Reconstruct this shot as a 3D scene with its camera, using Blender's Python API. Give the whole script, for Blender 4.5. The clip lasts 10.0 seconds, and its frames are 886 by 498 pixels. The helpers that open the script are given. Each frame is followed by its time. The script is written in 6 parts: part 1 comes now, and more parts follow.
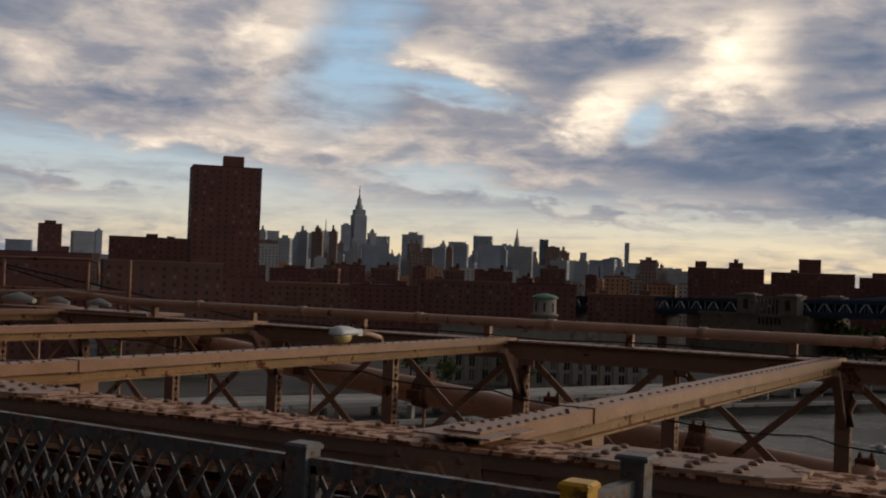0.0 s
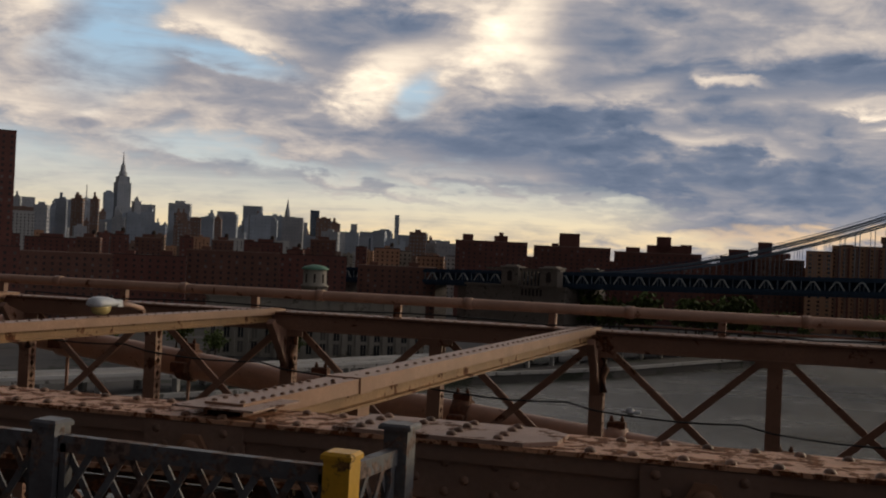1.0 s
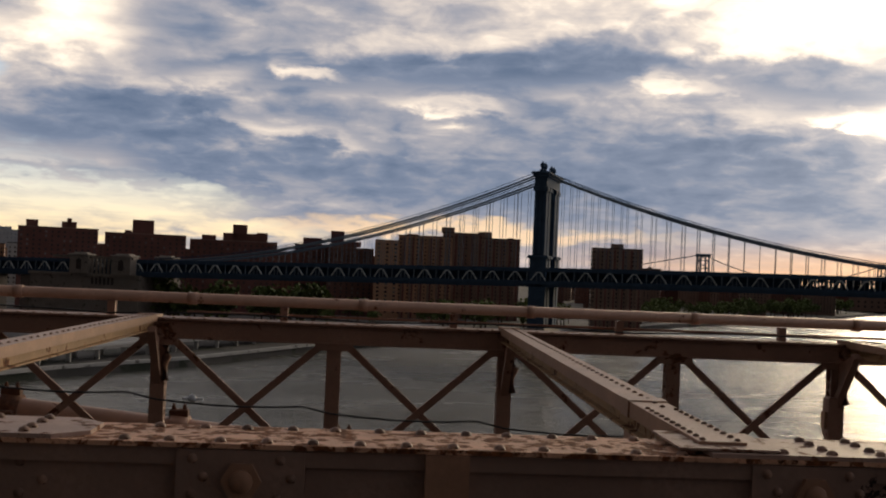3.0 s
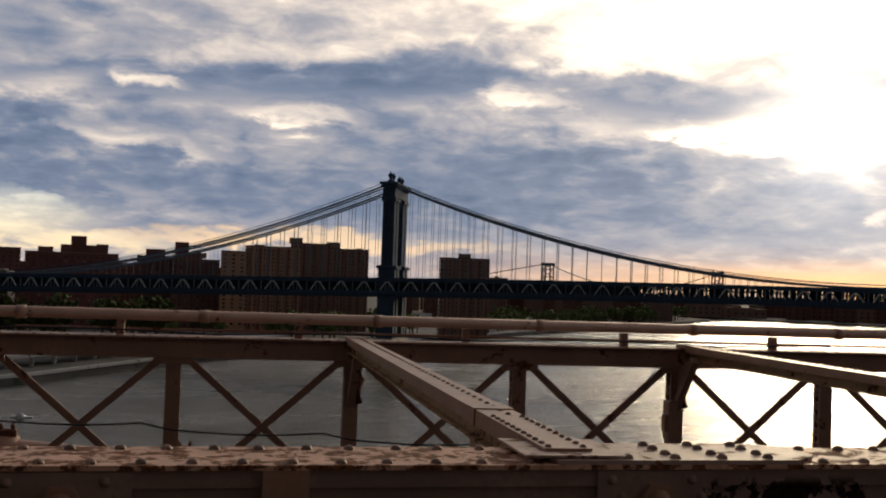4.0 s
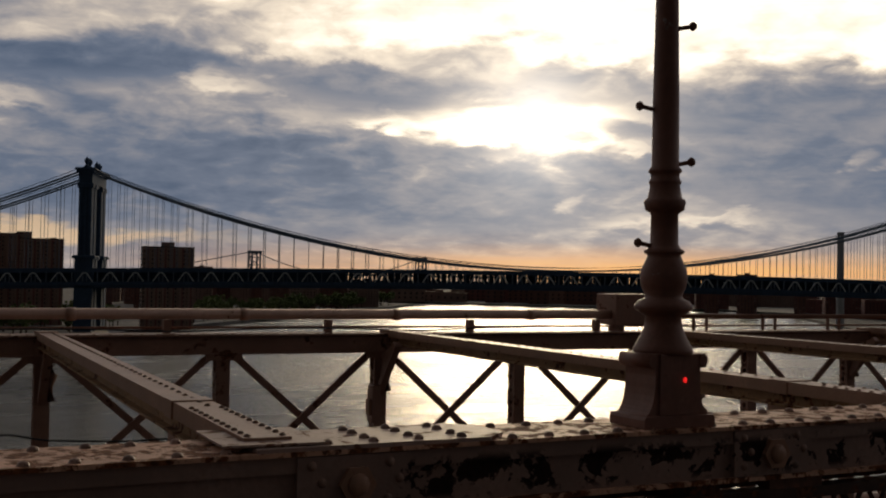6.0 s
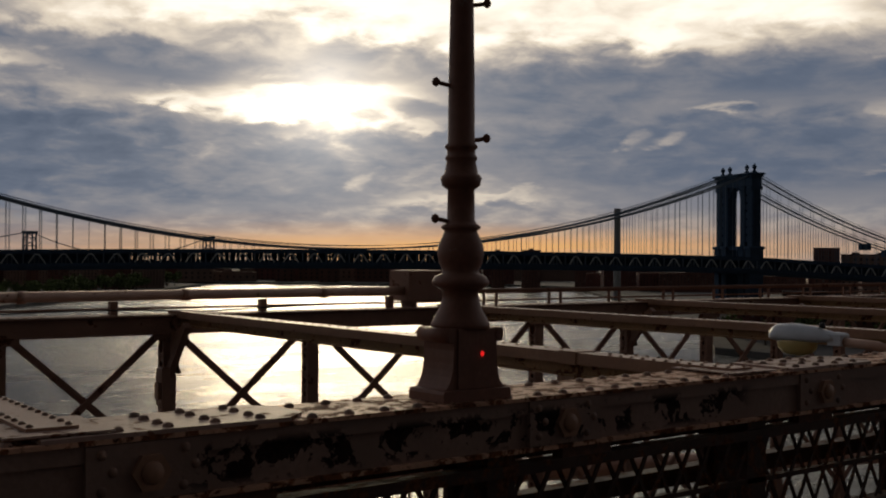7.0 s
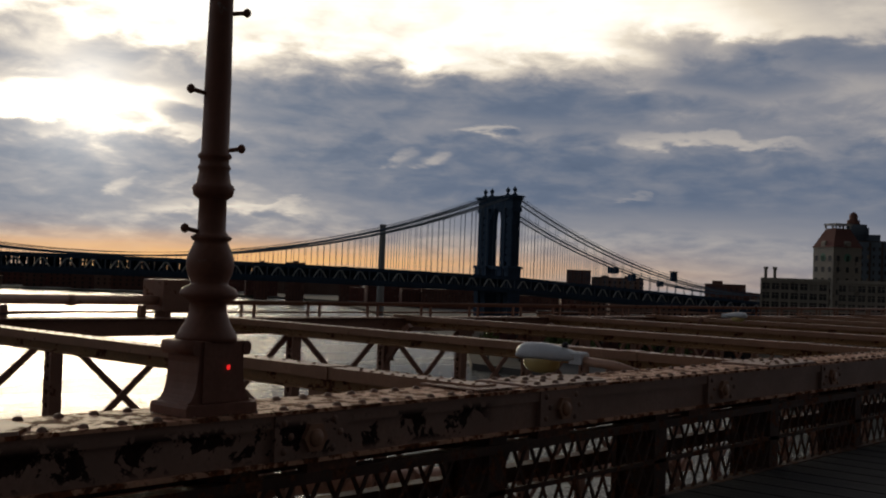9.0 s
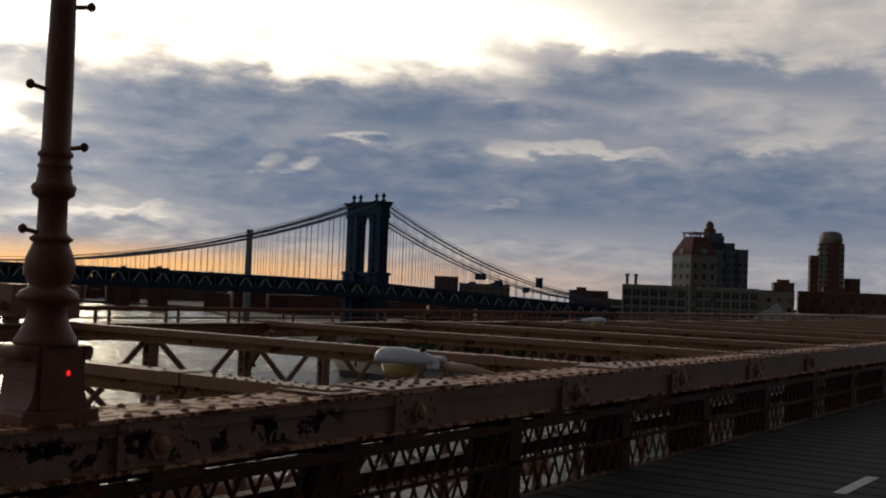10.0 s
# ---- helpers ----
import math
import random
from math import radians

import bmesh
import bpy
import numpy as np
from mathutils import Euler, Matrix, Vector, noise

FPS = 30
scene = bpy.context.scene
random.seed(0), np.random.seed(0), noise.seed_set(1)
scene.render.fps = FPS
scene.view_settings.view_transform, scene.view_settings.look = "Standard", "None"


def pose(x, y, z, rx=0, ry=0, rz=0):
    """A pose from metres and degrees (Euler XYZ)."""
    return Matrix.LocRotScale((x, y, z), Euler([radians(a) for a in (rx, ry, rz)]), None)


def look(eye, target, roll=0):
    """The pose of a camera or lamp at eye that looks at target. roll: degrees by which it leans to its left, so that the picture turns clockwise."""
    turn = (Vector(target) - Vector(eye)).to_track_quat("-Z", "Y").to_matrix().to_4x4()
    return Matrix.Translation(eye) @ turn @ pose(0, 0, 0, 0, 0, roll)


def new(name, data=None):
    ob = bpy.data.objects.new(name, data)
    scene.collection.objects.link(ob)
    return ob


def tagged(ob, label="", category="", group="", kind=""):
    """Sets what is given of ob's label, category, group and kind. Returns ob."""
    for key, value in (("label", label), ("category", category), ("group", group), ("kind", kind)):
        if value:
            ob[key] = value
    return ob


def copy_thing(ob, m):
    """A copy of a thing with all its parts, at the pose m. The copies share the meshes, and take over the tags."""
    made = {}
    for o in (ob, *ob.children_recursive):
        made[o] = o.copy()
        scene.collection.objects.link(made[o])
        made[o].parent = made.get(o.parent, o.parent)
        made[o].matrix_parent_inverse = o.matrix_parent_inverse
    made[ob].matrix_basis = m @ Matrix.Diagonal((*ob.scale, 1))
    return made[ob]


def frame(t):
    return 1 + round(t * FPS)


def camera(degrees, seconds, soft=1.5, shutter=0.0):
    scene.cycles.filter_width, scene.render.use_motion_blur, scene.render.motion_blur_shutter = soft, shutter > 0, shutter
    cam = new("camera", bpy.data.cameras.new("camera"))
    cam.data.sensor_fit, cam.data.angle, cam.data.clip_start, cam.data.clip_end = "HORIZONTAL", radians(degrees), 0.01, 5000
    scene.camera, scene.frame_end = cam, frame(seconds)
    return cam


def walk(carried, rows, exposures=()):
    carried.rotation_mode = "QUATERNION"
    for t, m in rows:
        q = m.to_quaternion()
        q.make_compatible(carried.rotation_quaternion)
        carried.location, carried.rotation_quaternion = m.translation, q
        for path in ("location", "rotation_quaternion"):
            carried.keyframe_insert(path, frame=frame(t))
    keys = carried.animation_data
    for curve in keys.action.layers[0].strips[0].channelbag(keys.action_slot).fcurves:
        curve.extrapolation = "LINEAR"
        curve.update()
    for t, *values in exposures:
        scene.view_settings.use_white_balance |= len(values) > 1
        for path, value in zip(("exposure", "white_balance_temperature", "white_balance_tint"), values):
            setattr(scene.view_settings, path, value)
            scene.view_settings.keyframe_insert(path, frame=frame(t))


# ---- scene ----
cam = camera(43.2, 10.0, soft=2.0)
PATH = [
    (0, (-0.255, -1.214, 0.845), (-1.236, 0.528, 0.902), 2.1),
    (0.5, (-0.222, -1.163, 0.827), (-1.102, 0.632, 0.884), 2.8),
    (1, (-0.262, -1.144, 0.837), (-0.868, 0.762, 0.859), 2.5),
    (1.5, (-0.286, -1.141, 0.837), (-0.624, 0.83, 0.842), 2.0),
    (2, (-0.236, -1.135, 0.842), (-0.411, 0.858, 0.861), 2.8),
    (2.5, (-0.163, -1.106, 0.83), (-0.147, 0.894, 0.834), 2.6),
    (2.7, (-0.135, -1.105, 0.823), (-0.063, 0.894, 0.846), 2.4),
    (3.8, (-0.042, -0.898, 0.791), (0.273, 1.076, 0.839), 2.6),
    (4, (-0.039, -0.883, 0.792), (0.36, 1.075, 0.854), 2.0),
    (4.5, (-0.087, -0.811, 0.791), (0.549, 1.085, 0.804), 1.6),
    (5, (-0.105, -0.82, 0.797), (0.653, 1.031, 0.814), 1.1),
    (5.2, (-0.084, -0.811, 0.798), (0.712, 1.023, 0.828), 0.9),
    (6.3, (0.035, -0.882, 0.786), (0.992, 0.873, 0.84), 1.6),
    (6.5, (0.044, -0.857, 0.783), (1.071, 0.859, 0.825), 2.0),
    (7, (0.016, -0.782, 0.786), (1.225, 0.812, 0.804), 0.3),
    (7.5, (-0.053, -0.754, 0.798), (1.286, 0.73, 0.847), 1.6),
    (8, (-0.059, -0.753, 0.798), (1.332, 0.684, 0.85), 2.1),
    (8.5, (0.002, -0.784, 0.794), (1.449, 0.596, 0.832), 2.1),
    (9, (0.067, -0.836, 0.796), (1.579, 0.472, 0.847), 2.2),
    (9.5, (0.133, -0.87, 0.793), (1.72, 0.346, 0.851), 1.6),
    (10, (0.145, -0.894, 0.785), (1.799, 0.228, 0.856), 2.3),
]
EXPOSURES = [(0.0, -0.05, 6850, 12), (2.0, 0.0, 6850, 12), (2.7, 0.28, 6850, 12), (4.0, 0.27, 6800, 12), (4.5, 0.16, 6900, 12), (5.2, -0.05, 6950, 12), (6.3, -0.5, 6750, 11), (8.0, -0.7, 6600, 10), (10.0, -0.25, 6300, 9)]
walk(cam, [(t, look(eye, target, roll)) for t, eye, target, roll in PATH], EXPOSURES)

# ---------------------------------------------------------------- world, sun
SUN_AZ, SUN_EL = 31.2, 8.3


def make_world():
    """Broken evening cloud over a Nishita sky; cloud banks laid out by bearing and height over the horizon."""
    w = bpy.data.worlds.new("sky")
    scene.world = w
    w.use_nodes = True
    nt = w.node_tree
    nt.nodes.clear()
    N, L = nt.nodes.new, nt.links.new

    def put(sock, v):
        if isinstance(v, bpy.types.NodeSocket):
            L(v, sock)
        else:
            sock.default_value = v

    def m(op, a, b=0.0, c=0.0, clamp=False):
        n = N("ShaderNodeMath")
        n.operation, n.use_clamp = op, clamp
        for i, v in enumerate((a, b, c)):
            put(n.inputs[i], v)
        return n.outputs[0]

    def mix(f, a, b):
        n = N("ShaderNodeMix")
        n.data_type = "RGBA"
        put(n.inputs[0], f), put(n.inputs[6], a), put(n.inputs[7], b)
        return n.outputs[2]

    tc = N("ShaderNodeTexCoord").outputs["Generated"]
    sep = N("ShaderNodeSeparateXYZ")
    L(tc, sep.inputs[0])
    x, y, z = sep.outputs
    az0 = m("MULTIPLY", m("ARCTAN2", x, y), 57.2958)
    el0 = m("MULTIPLY", m("ARCSINE", z), 57.2958)
    up = m("MAXIMUM", z, 0.0)
    # cloud sheet seen from below: stretched towards the horizon
    den = m("ADD", up, 0.26)
    com = N("ShaderNodeCombineXYZ")
    L(m("DIVIDE", x, den), com.inputs[0]), L(m("DIVIDE", y, den), com.inputs[1])

    def noise_tex(scale, detail, rough, dist=0.0, off=0.0):
        n = N("ShaderNodeTexNoise")
        n.noise_dimensions = "4D"
        L(com.outputs[0], n.inputs["Vector"])
        n.inputs["W"].default_value = off
        n.inputs["Scale"].default_value, n.inputs["Detail"].default_value = scale, detail
        n.inputs["Roughness"].default_value, n.inputs["Distortion"].default_value = rough, dist
        return m("SUBTRACT", n.outputs["Fac"], 0.5)

    big = noise_tex(0.85, 4, 0.55, 0.4, 1.3)
    mid = noise_tex(2.9, 7, 0.55, 0.5, 4.1)
    fine = noise_tex(9.5, 6, 0.55, 0.4, 7.7)
    # long thin streaks near the horizon
    sv = N("ShaderNodeCombineXYZ")
    L(m("MULTIPLY", az0, 0.055), sv.inputs[0]), L(m("MULTIPLY", el0, 0.75), sv.inputs[1])
    sn = N("ShaderNodeTexNoise")
    L(sv.outputs[0], sn.inputs["Vector"])
    sn.inputs["Scale"].default_value, sn.inputs["Detail"].default_value, sn.inputs["Roughness"].default_value, sn.inputs["Distortion"].default_value = 1.5, 7, 0.6, 0.5
    streak = m("SUBTRACT", sn.outputs["Fac"], 0.5)
    # ragged edges: the banks are looked up a little off their place
    warped = N("ShaderNodeCombineXYZ")
    L(m("ADD", az0, m("ADD", m("MULTIPLY", mid, 7.0), m("MULTIPLY", fine, 3.0))), warped.inputs[0])
    el = m("ADD", el0, m("ADD", m("MULTIPLY", mid, 2.0), m("MULTIPLY", fine, 2.2)))
    L(el, warped.inputs[1])

    def shape(a, e, wa, we, lean, strength):
        """1 in the heart of a cloud bank at bearing a, height e, falling to 0 past its half widths wa, we; leaning up to its right."""
        mp, gr, mr = N("ShaderNodeMapping"), N("ShaderNodeTexGradient"), N("ShaderNodeMapRange")
        mp.vector_type, gr.gradient_type, mr.interpolation_type = "TEXTURE", "SPHERICAL", "SMOOTHSTEP"
        mp.inputs["Location"].default_value = (a, e, 0)
        mp.inputs["Rotation"].default_value = (0, 0, radians(lean))
        mp.inputs["Scale"].default_value = (wa * 1.75, we * 1.75, 1)
        L(warped.outputs[0], mp.inputs[0]), L(mp.outputs[0], gr.inputs[0]), L(gr.outputs["Fac"], mr.inputs[0])
        mr.inputs[2].default_value, mr.inputs[4].default_value = 0.75, strength
        return mr.outputs[0]

    def bank(value, a, e, wa, we, lean, target, strength):
        """Draws the brightness value towards target inside a bank."""
        n = N("ShaderNodeMix")
        put(n.inputs[0], shape(a, e, wa, we, lean, strength)), put(n.inputs[2], value), put(n.inputs[3], target)
        return n.outputs[0]

    lum = m("ADD", 0.44, m("MULTIPLY", big, 0.15))
    # over the western skyline
    lum = bank(lum, -27.6, 13.1, 4.9, 1.3, -2, 0.44, 0.74)
    lum = bank(lum, -48.3, 9.9, 4.3, 1.45, 8, 0.56, 0.64)
    lum = bank(lum, -32, 7, 6.1, 0.92, -7, 0.51, 0.74)
    lum = bank(lum, -22.3, 11.3, 3.5, 1.21, 3, 0.22, 0.92)
    lum = bank(lum, -38.6, 12.1, 2.7, 1.45, 23, 0.72, 0.83)
    lum = bank(lum, -42, 6.9, 5.8, 0.64, -5, 0.66, 0.74)
    lum = bank(lum, -18.4, 13.5, 4, 0.87, -2, 0.66, 0.74)
    lum = bank(lum, -19.1, 10.1, 2.6, 1.01, 8, 0.68, 0.74)
    lum = bank(lum, -21.7, 8.6, 2.2, 1.16, 33, 0.79, 0.92)
    lum = bank(lum, -46.1, 7.9, 2.9, 0.81, -7, 0.34, 0.83)
    lum = bank(lum, -28.4, 11, 2.7, 0.69, -14, 0.71, 0.83)
    lum = bank(lum, -34.9, 5.8, 1.9, 0.64, -12, 0.42, 0.74)
    # over the west tower
    lum = bank(lum, 4, 6.5, 9, 5, 0, 0.22, 0.5)
    lum = bank(lum, -0.5, 5.2, 9.5, 1.16, 1, 0.22, 0.74)
    lum = bank(lum, 6.5, 3.9, 7.2, 1.1, -2, 0.22, 0.64)
    lum = bank(lum, 0.7, 5, 7.5, 1.01, -2, 0.2, 0.74)
    lum = bank(lum, -10.8, 6.8, 5.5, 1.1, 8, 0.2, 0.83)
    lum = bank(lum, 6.2, 11.8, 7.2, 0.81, 3, 0.5, 0.64)
    lum = bank(lum, -13.6, 6.6, 4.9, 1.16, 6, 0.17, 0.92)
    lum = bank(lum, -5, 2.9, 4.9, 0.98, -2, 0.22, 0.74)
    lum = bank(lum, -1, 9.8, 7.5, 0.64, 3, 0.14, 0.83)
    lum = bank(lum, -9.6, 5.3, 2.9, 1.59, -22, 0.16, 0.83)
    lum = bank(lum, 9.6, 6.6, 5.8, 0.72, -2, 0.26, 0.64)
    lum = bank(lum, -14.2, 11.6, 2.5, 1.59, 38, 0.7, 0.92)
    lum = bank(lum, 9.9, 10.3, 6.1, 0.64, 4, 0.1, 0.92)
    lum = bank(lum, 11.7, 10.5, 5.5, 0.69, 2, 0.1, 0.83)
    lum = bank(lum, -9.7, 11.7, 2.6, 1.45, 13, 0.28, 0.83)
    lum = bank(lum, 12.9, 11.8, 6.4, 0.58, 10, 0.12, 0.83)
    lum = bank(lum, -14.6, 10.5, 2.6, 0.69, 8, 0.71, 0.83)
    lum = bank(lum, -3.7, 6.6, 4, 0.4, -7, 0.56, 0.74)
    lum = bank(lum, -8.7, 8.8, 2.6, 0.43, 13, 0.63, 0.64)
    lum = bank(lum, 4, 8.2, 2, 0.38, -5, 0.69, 0.83)
    lum = bank(lum, -3.6, 9.6, 1.9, 0.32, -5, 0.71, 0.83)
    # round the sun
    lum = bank(lum, 29.5, 12.3, 9.5, 1.73, 1, 0.97, 0.92)
    lum = bank(lum, 24.6, 5.2, 9.5, 1.21, -2, 0.34, 0.74)
    lum = bank(lum, 17, 5.9, 7.5, 1.39, -2, 0.19, 0.74)
    lum = bank(lum, 31.6, 7.9, 5, 1.35, -2, 1.1, 0.92)
    lum = bank(lum, 25.5, 4.2, 7.5, 1.16, -2, 0.27, 0.74)
    lum = bank(lum, 19.5, 3.3, 7.5, 0.81, -2, 0.26, 0.64)
    lum = bank(lum, 21.1, 6.7, 4.3, 0.72, -5, 0.42, 0.74)
    lum = bank(lum, 24.5, 11, 3.2, 0.81, -2, 0.6, 0.64)
    lum = bank(lum, 21, 9.7, 3.8, 0.64, -6, 0.26, 0.92)
    lum = bank(lum, 33.4, 10.5, 3.5, 0.69, -2, 0.3, 0.83)
    lum = bank(lum, 21.3, 9.9, 3.3, 0.64, -5, 0.3, 0.92)
    lum = bank(lum, 28.1, 11.3, 3.2, 0.64, 8, 0.4, 0.74)
    lum = bank(lum, 19.5, 7.8, 2.6, 0.64, -7, 0.61, 0.74)
    lum = bank(lum, 37.9, 3.1, 2.6, 0.4, 3, 0.68, 0.74)
    lum = bank(lum, 25.7, 9.6, 2, 0.46, 18, 0.42, 0.74)
    lum = bank(lum, 15.8, 9.8, 1.9, 0.43, -12, 0.65, 0.74)
    lum = bank(lum, 24.6, 7.9, 2.3, 0.35, -2, 0.9, 0.83)
    lum = bank(lum, 35.2, 6.5, 0.8, 0.26, -17, 0.85, 0.92)
    lum = bank(lum, 32.8, 3.9, 0.6, 0.32, 8, 0.62, 0.92)
    lum = bank(lum, 15.5, 4.2, 6.5, 3.2, 0, 0.15, 0.5)
    # grey wisps drawn across the bright gap
    lum = bank(lum, 28, 6.6, 2.6, 0.3, 6, 0.4, 0.8)
    lum = bank(lum, 35.6, 7.4, 1.8, 0.45, -4, 0.42, 0.8)
    lum = bank(lum, 31, 9.3, 4.2, 0.4, 3, 0.45, 0.85)
    lum = bank(lum, 37.4, 9.6, 2.4, 0.5, -8, 0.42, 0.8)
    lum = bank(lum, 26, 10.4, 2.6, 0.45, 8, 0.4, 0.8)
    lum = bank(lum, 40.5, 11.2, 3, 0.3, 5, 0.6, 0.7)
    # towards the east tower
    # first, an unseen bright bank above the view, added to brighten the water
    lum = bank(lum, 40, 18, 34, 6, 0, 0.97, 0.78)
    lum = bank(lum, 71.7, 5.1, 9.5, 2.02, -2, 0.22, 0.74)
    lum = bank(lum, 45.2, 12.2, 8.1, 1.73, 1, 0.97, 0.83)
    lum = bank(lum, 57.2, 5.3, 7.8, 1.73, -2, 0.22, 0.74)
    lum = bank(lum, 57.3, 13.5, 9.5, 1.3, -2, 0.97, 0.83)
    lum = bank(lum, 57.6, 5.3, 8.7, 1.3, -2, 0.24, 0.74)
    lum = bank(lum, 48.8, 4.6, 7.2, 1.45, -2, 0.24, 0.74)
    lum = bank(lum, 44.1, 12.1, 5.8, 1.73, -2, 0.97, 0.83)
    lum = bank(lum, 46.7, 5.9, 7.5, 1.3, -2, 0.24, 0.74)
    lum = bank(lum, 71.5, 13.3, 7.2, 1.16, -7, 0.62, 0.74)
    lum = bank(lum, 53.1, 9, 9.5, 0.87, -6, 0.28, 0.74)
    lum = bank(lum, 54.2, 12.6, 6.6, 1.21, -7, 0.97, 0.83)
    lum = bank(lum, 50, 8.9, 7.5, 0.98, 1, 0.25, 0.83)
    lum = bank(lum, 43.4, 8.4, 6.1, 1.04, 1, 0.27, 0.83)
    lum = bank(lum, 70.2, 9.5, 7.5, 0.64, -5, 0.5, 0.74)
    lum = bank(lum, 68.8, 11.3, 7.5, 0.58, -5, 0.3, 0.83)
    lum = bank(lum, 62.4, 11.6, 3.8, 0.81, -12, 0.55, 0.64)
    lum = bank(lum, 63.7, 10.5, 3.2, 0.87, -2, 0.22, 0.83)
    lum = bank(lum, 72.2, 7.7, 3.2, 0.4, 6, 0.56, 0.83)
    lum = bank(lum, 63.3, 7.3, 3.6, 0.3, -5, 0.6, 0.83)
    lum = bank(lum, 39.6, 3.3, 2.7, 0.32, 1, 0.7, 0.83)
    lum = bank(lum, 50.9, 7.5, 0.8, 0.2, -7, 0.66, 0.83)
    lum = bank(lum, 48.5, 6, 0.6, 0.26, 18, 0.52, 0.92)
    lum = bank(lum, 46.7, 6, 0.5, 0.26, 13, 0.5, 0.92)
    lum = bank(lum, 59, 4.4, 0.4, 0.2, -2, 0.4, 0.92)
    # the cloud is broken in the west and smooth in the east
    rag = N("ShaderNodeMapRange")
    L(az0, rag.inputs[0])
    for i, v in enumerate((38.0, 62.0, 1.0, 0.5)):
        rag.inputs[i + 1].default_value = v
    lum = m("ADD", lum, m("MULTIPLY", rag.outputs[0], m("ADD", m("MULTIPLY", mid, 0.62), m("ADD", m("MULTIPLY", fine, 0.66), m("MULTIPLY", streak, 0.22)))))
    ramp = N("ShaderNodeValToRGB")
    L(lum, ramp.inputs[0])
    stops = ((0.0, (0.075, 0.115, 0.19)), (0.22, (0.145, 0.185, 0.265)), (0.42, (0.30, 0.303, 0.34)), (0.60, (0.575, 0.52, 0.475)), (0.78, (1.0, 0.88, 0.72)), (1.0, (1.6, 1.48, 1.28)))
    cr = ramp.color_ramp
    while len(cr.elements) < len(stops):
        cr.elements.new(0.5)
    for e, (p, c) in zip(cr.elements, stops):
        e.position, e.color = p, (*c, 1)
    # clear sky between the banks: blue high up, cream towards the horizon
    sky = N("ShaderNodeTexSky")
    sky.sky_type, sky.sun_disc = "NISHITA", False
    sky.sun_elevation, sky.sun_rotation = radians(SUN_EL), radians(SUN_AZ)
    sk = N("ShaderNodeMix")
    sk.data_type, sk.blend_type = "RGBA", "MULTIPLY"
    sk.inputs[0].default_value = 1.0
    L(sky.outputs[0], sk.inputs[6])
    sk.inputs[7].default_value = (0.10, 0.10, 0.10, 1)
    haze = mix(m("POWER", 2.71828, m("MULTIPLY", m("MAXIMUM", el0, 0.0), -0.26)), (0.30, 0.54, 0.80, 1), (1.1, 0.8, 0.36, 1))
    clear_col = mix(0.75, sk.outputs[2], haze)
    gap = 0.0
    # blue gaps high up
    gap = bank(gap, -34.5, 11.2, 2.2, 3.0, -15, 1.0, 0.95)
    gap = bank(gap, -30.1, 9.8, 3.4, 0.6, -10, 1.0, 0.85)
    gap = bank(gap, -19.5, 8.2, 1.4, 0.8, 35, 1.0, 0.8)
    gap = bank(gap, -29.1, 5.4, 2.4, 0.6, -8, 1.0, 0.6)
    # pale strips above the skyline
    gap = bank(gap, -47.9, 5.5, 6.0, 1.0, -6, 1.0, 0.97)
    gap = bank(gap, -42.5, 4.1, 9.0, 1.5, -4, 1.0, 0.93)
    gap = bank(gap, -36.0, 2.2, 15.0, 1.5, -2, 1.0, 0.95)
    gap = bank(gap, -27.0, 4.5, 5.0, 0.55, -10, 1.0, 0.9)
    gap = bank(gap, -23.0, 2.0, 9.0, 1.2, -3, 1.0, 0.95)
    gap = bank(gap, -16.8, 2.5, 5.8, 1.6, -8, 1.0, 0.97)
    gap = bank(gap, -10.8, 3.3, 4.5, 0.45, -5, 1.0, 0.8)
    gap = bank(gap, -8.6, 1.9, 5.2, 0.65, -5, 1.0, 0.9)
    # grey streaks lying in them
    gap = bank(gap, -49.5, 4.1, 3.4, 0.35, -4, 0.0, 0.85)
    gap = bank(gap, -22.5, 3.6, 4.5, 0.3, -6, 0.0, 0.8)
    gap = bank(gap, -14.5, 3.9, 5.0, 0.35, -5, 0.0, 0.8)
    gap = m("MULTIPLY", gap, m("ADD", 0.88, m("ADD", m("MULTIPLY", streak, 1.6), m("MULTIPLY", fine, 0.9))), clamp=True)
    col = mix(gap, ramp.outputs[0], clear_col)
    # low orange band under the cloud edge towards the sun, in thin layers
    low = m("MULTIPLY", m("SUBTRACT", m("ADD", el0, m("MULTIPLY", streak, 1.8)), 0.55), 1 / 0.95)
    side = m("MULTIPLY", m("SUBTRACT", az0, 37), 1 / 19)
    glow = m("MULTIPLY", m("POWER", 2.71828, m("MULTIPLY", m("ADD", m("MULTIPLY", low, low), m("MULTIPLY", side, side)), -1.0)), m("ADD", 1.05, m("MULTIPLY", streak, 2.4)), clamp=True)
    col = mix(glow, col, (1.0, 0.53, 0.2, 1))
    col = mix(shape(5, 2.0, 8, 0.4, 0, 0.6), col, (0.95, 0.66, 0.36, 1))
    # veiled sun behind the thin cloud
    s = Vector((math.sin(radians(SUN_AZ)) * math.cos(radians(SUN_EL)), math.cos(radians(SUN_AZ)) * math.cos(radians(SUN_EL)), math.sin(radians(SUN_EL))))
    dt = N("ShaderNodeVectorMath")
    dt.operation = "DOT_PRODUCT"
    L(tc, dt.inputs[0])
    dt.inputs[1].default_value = s
    ang = m("ARCCOSINE", m("MINIMUM", dt.outputs["Value"], 0.99999))
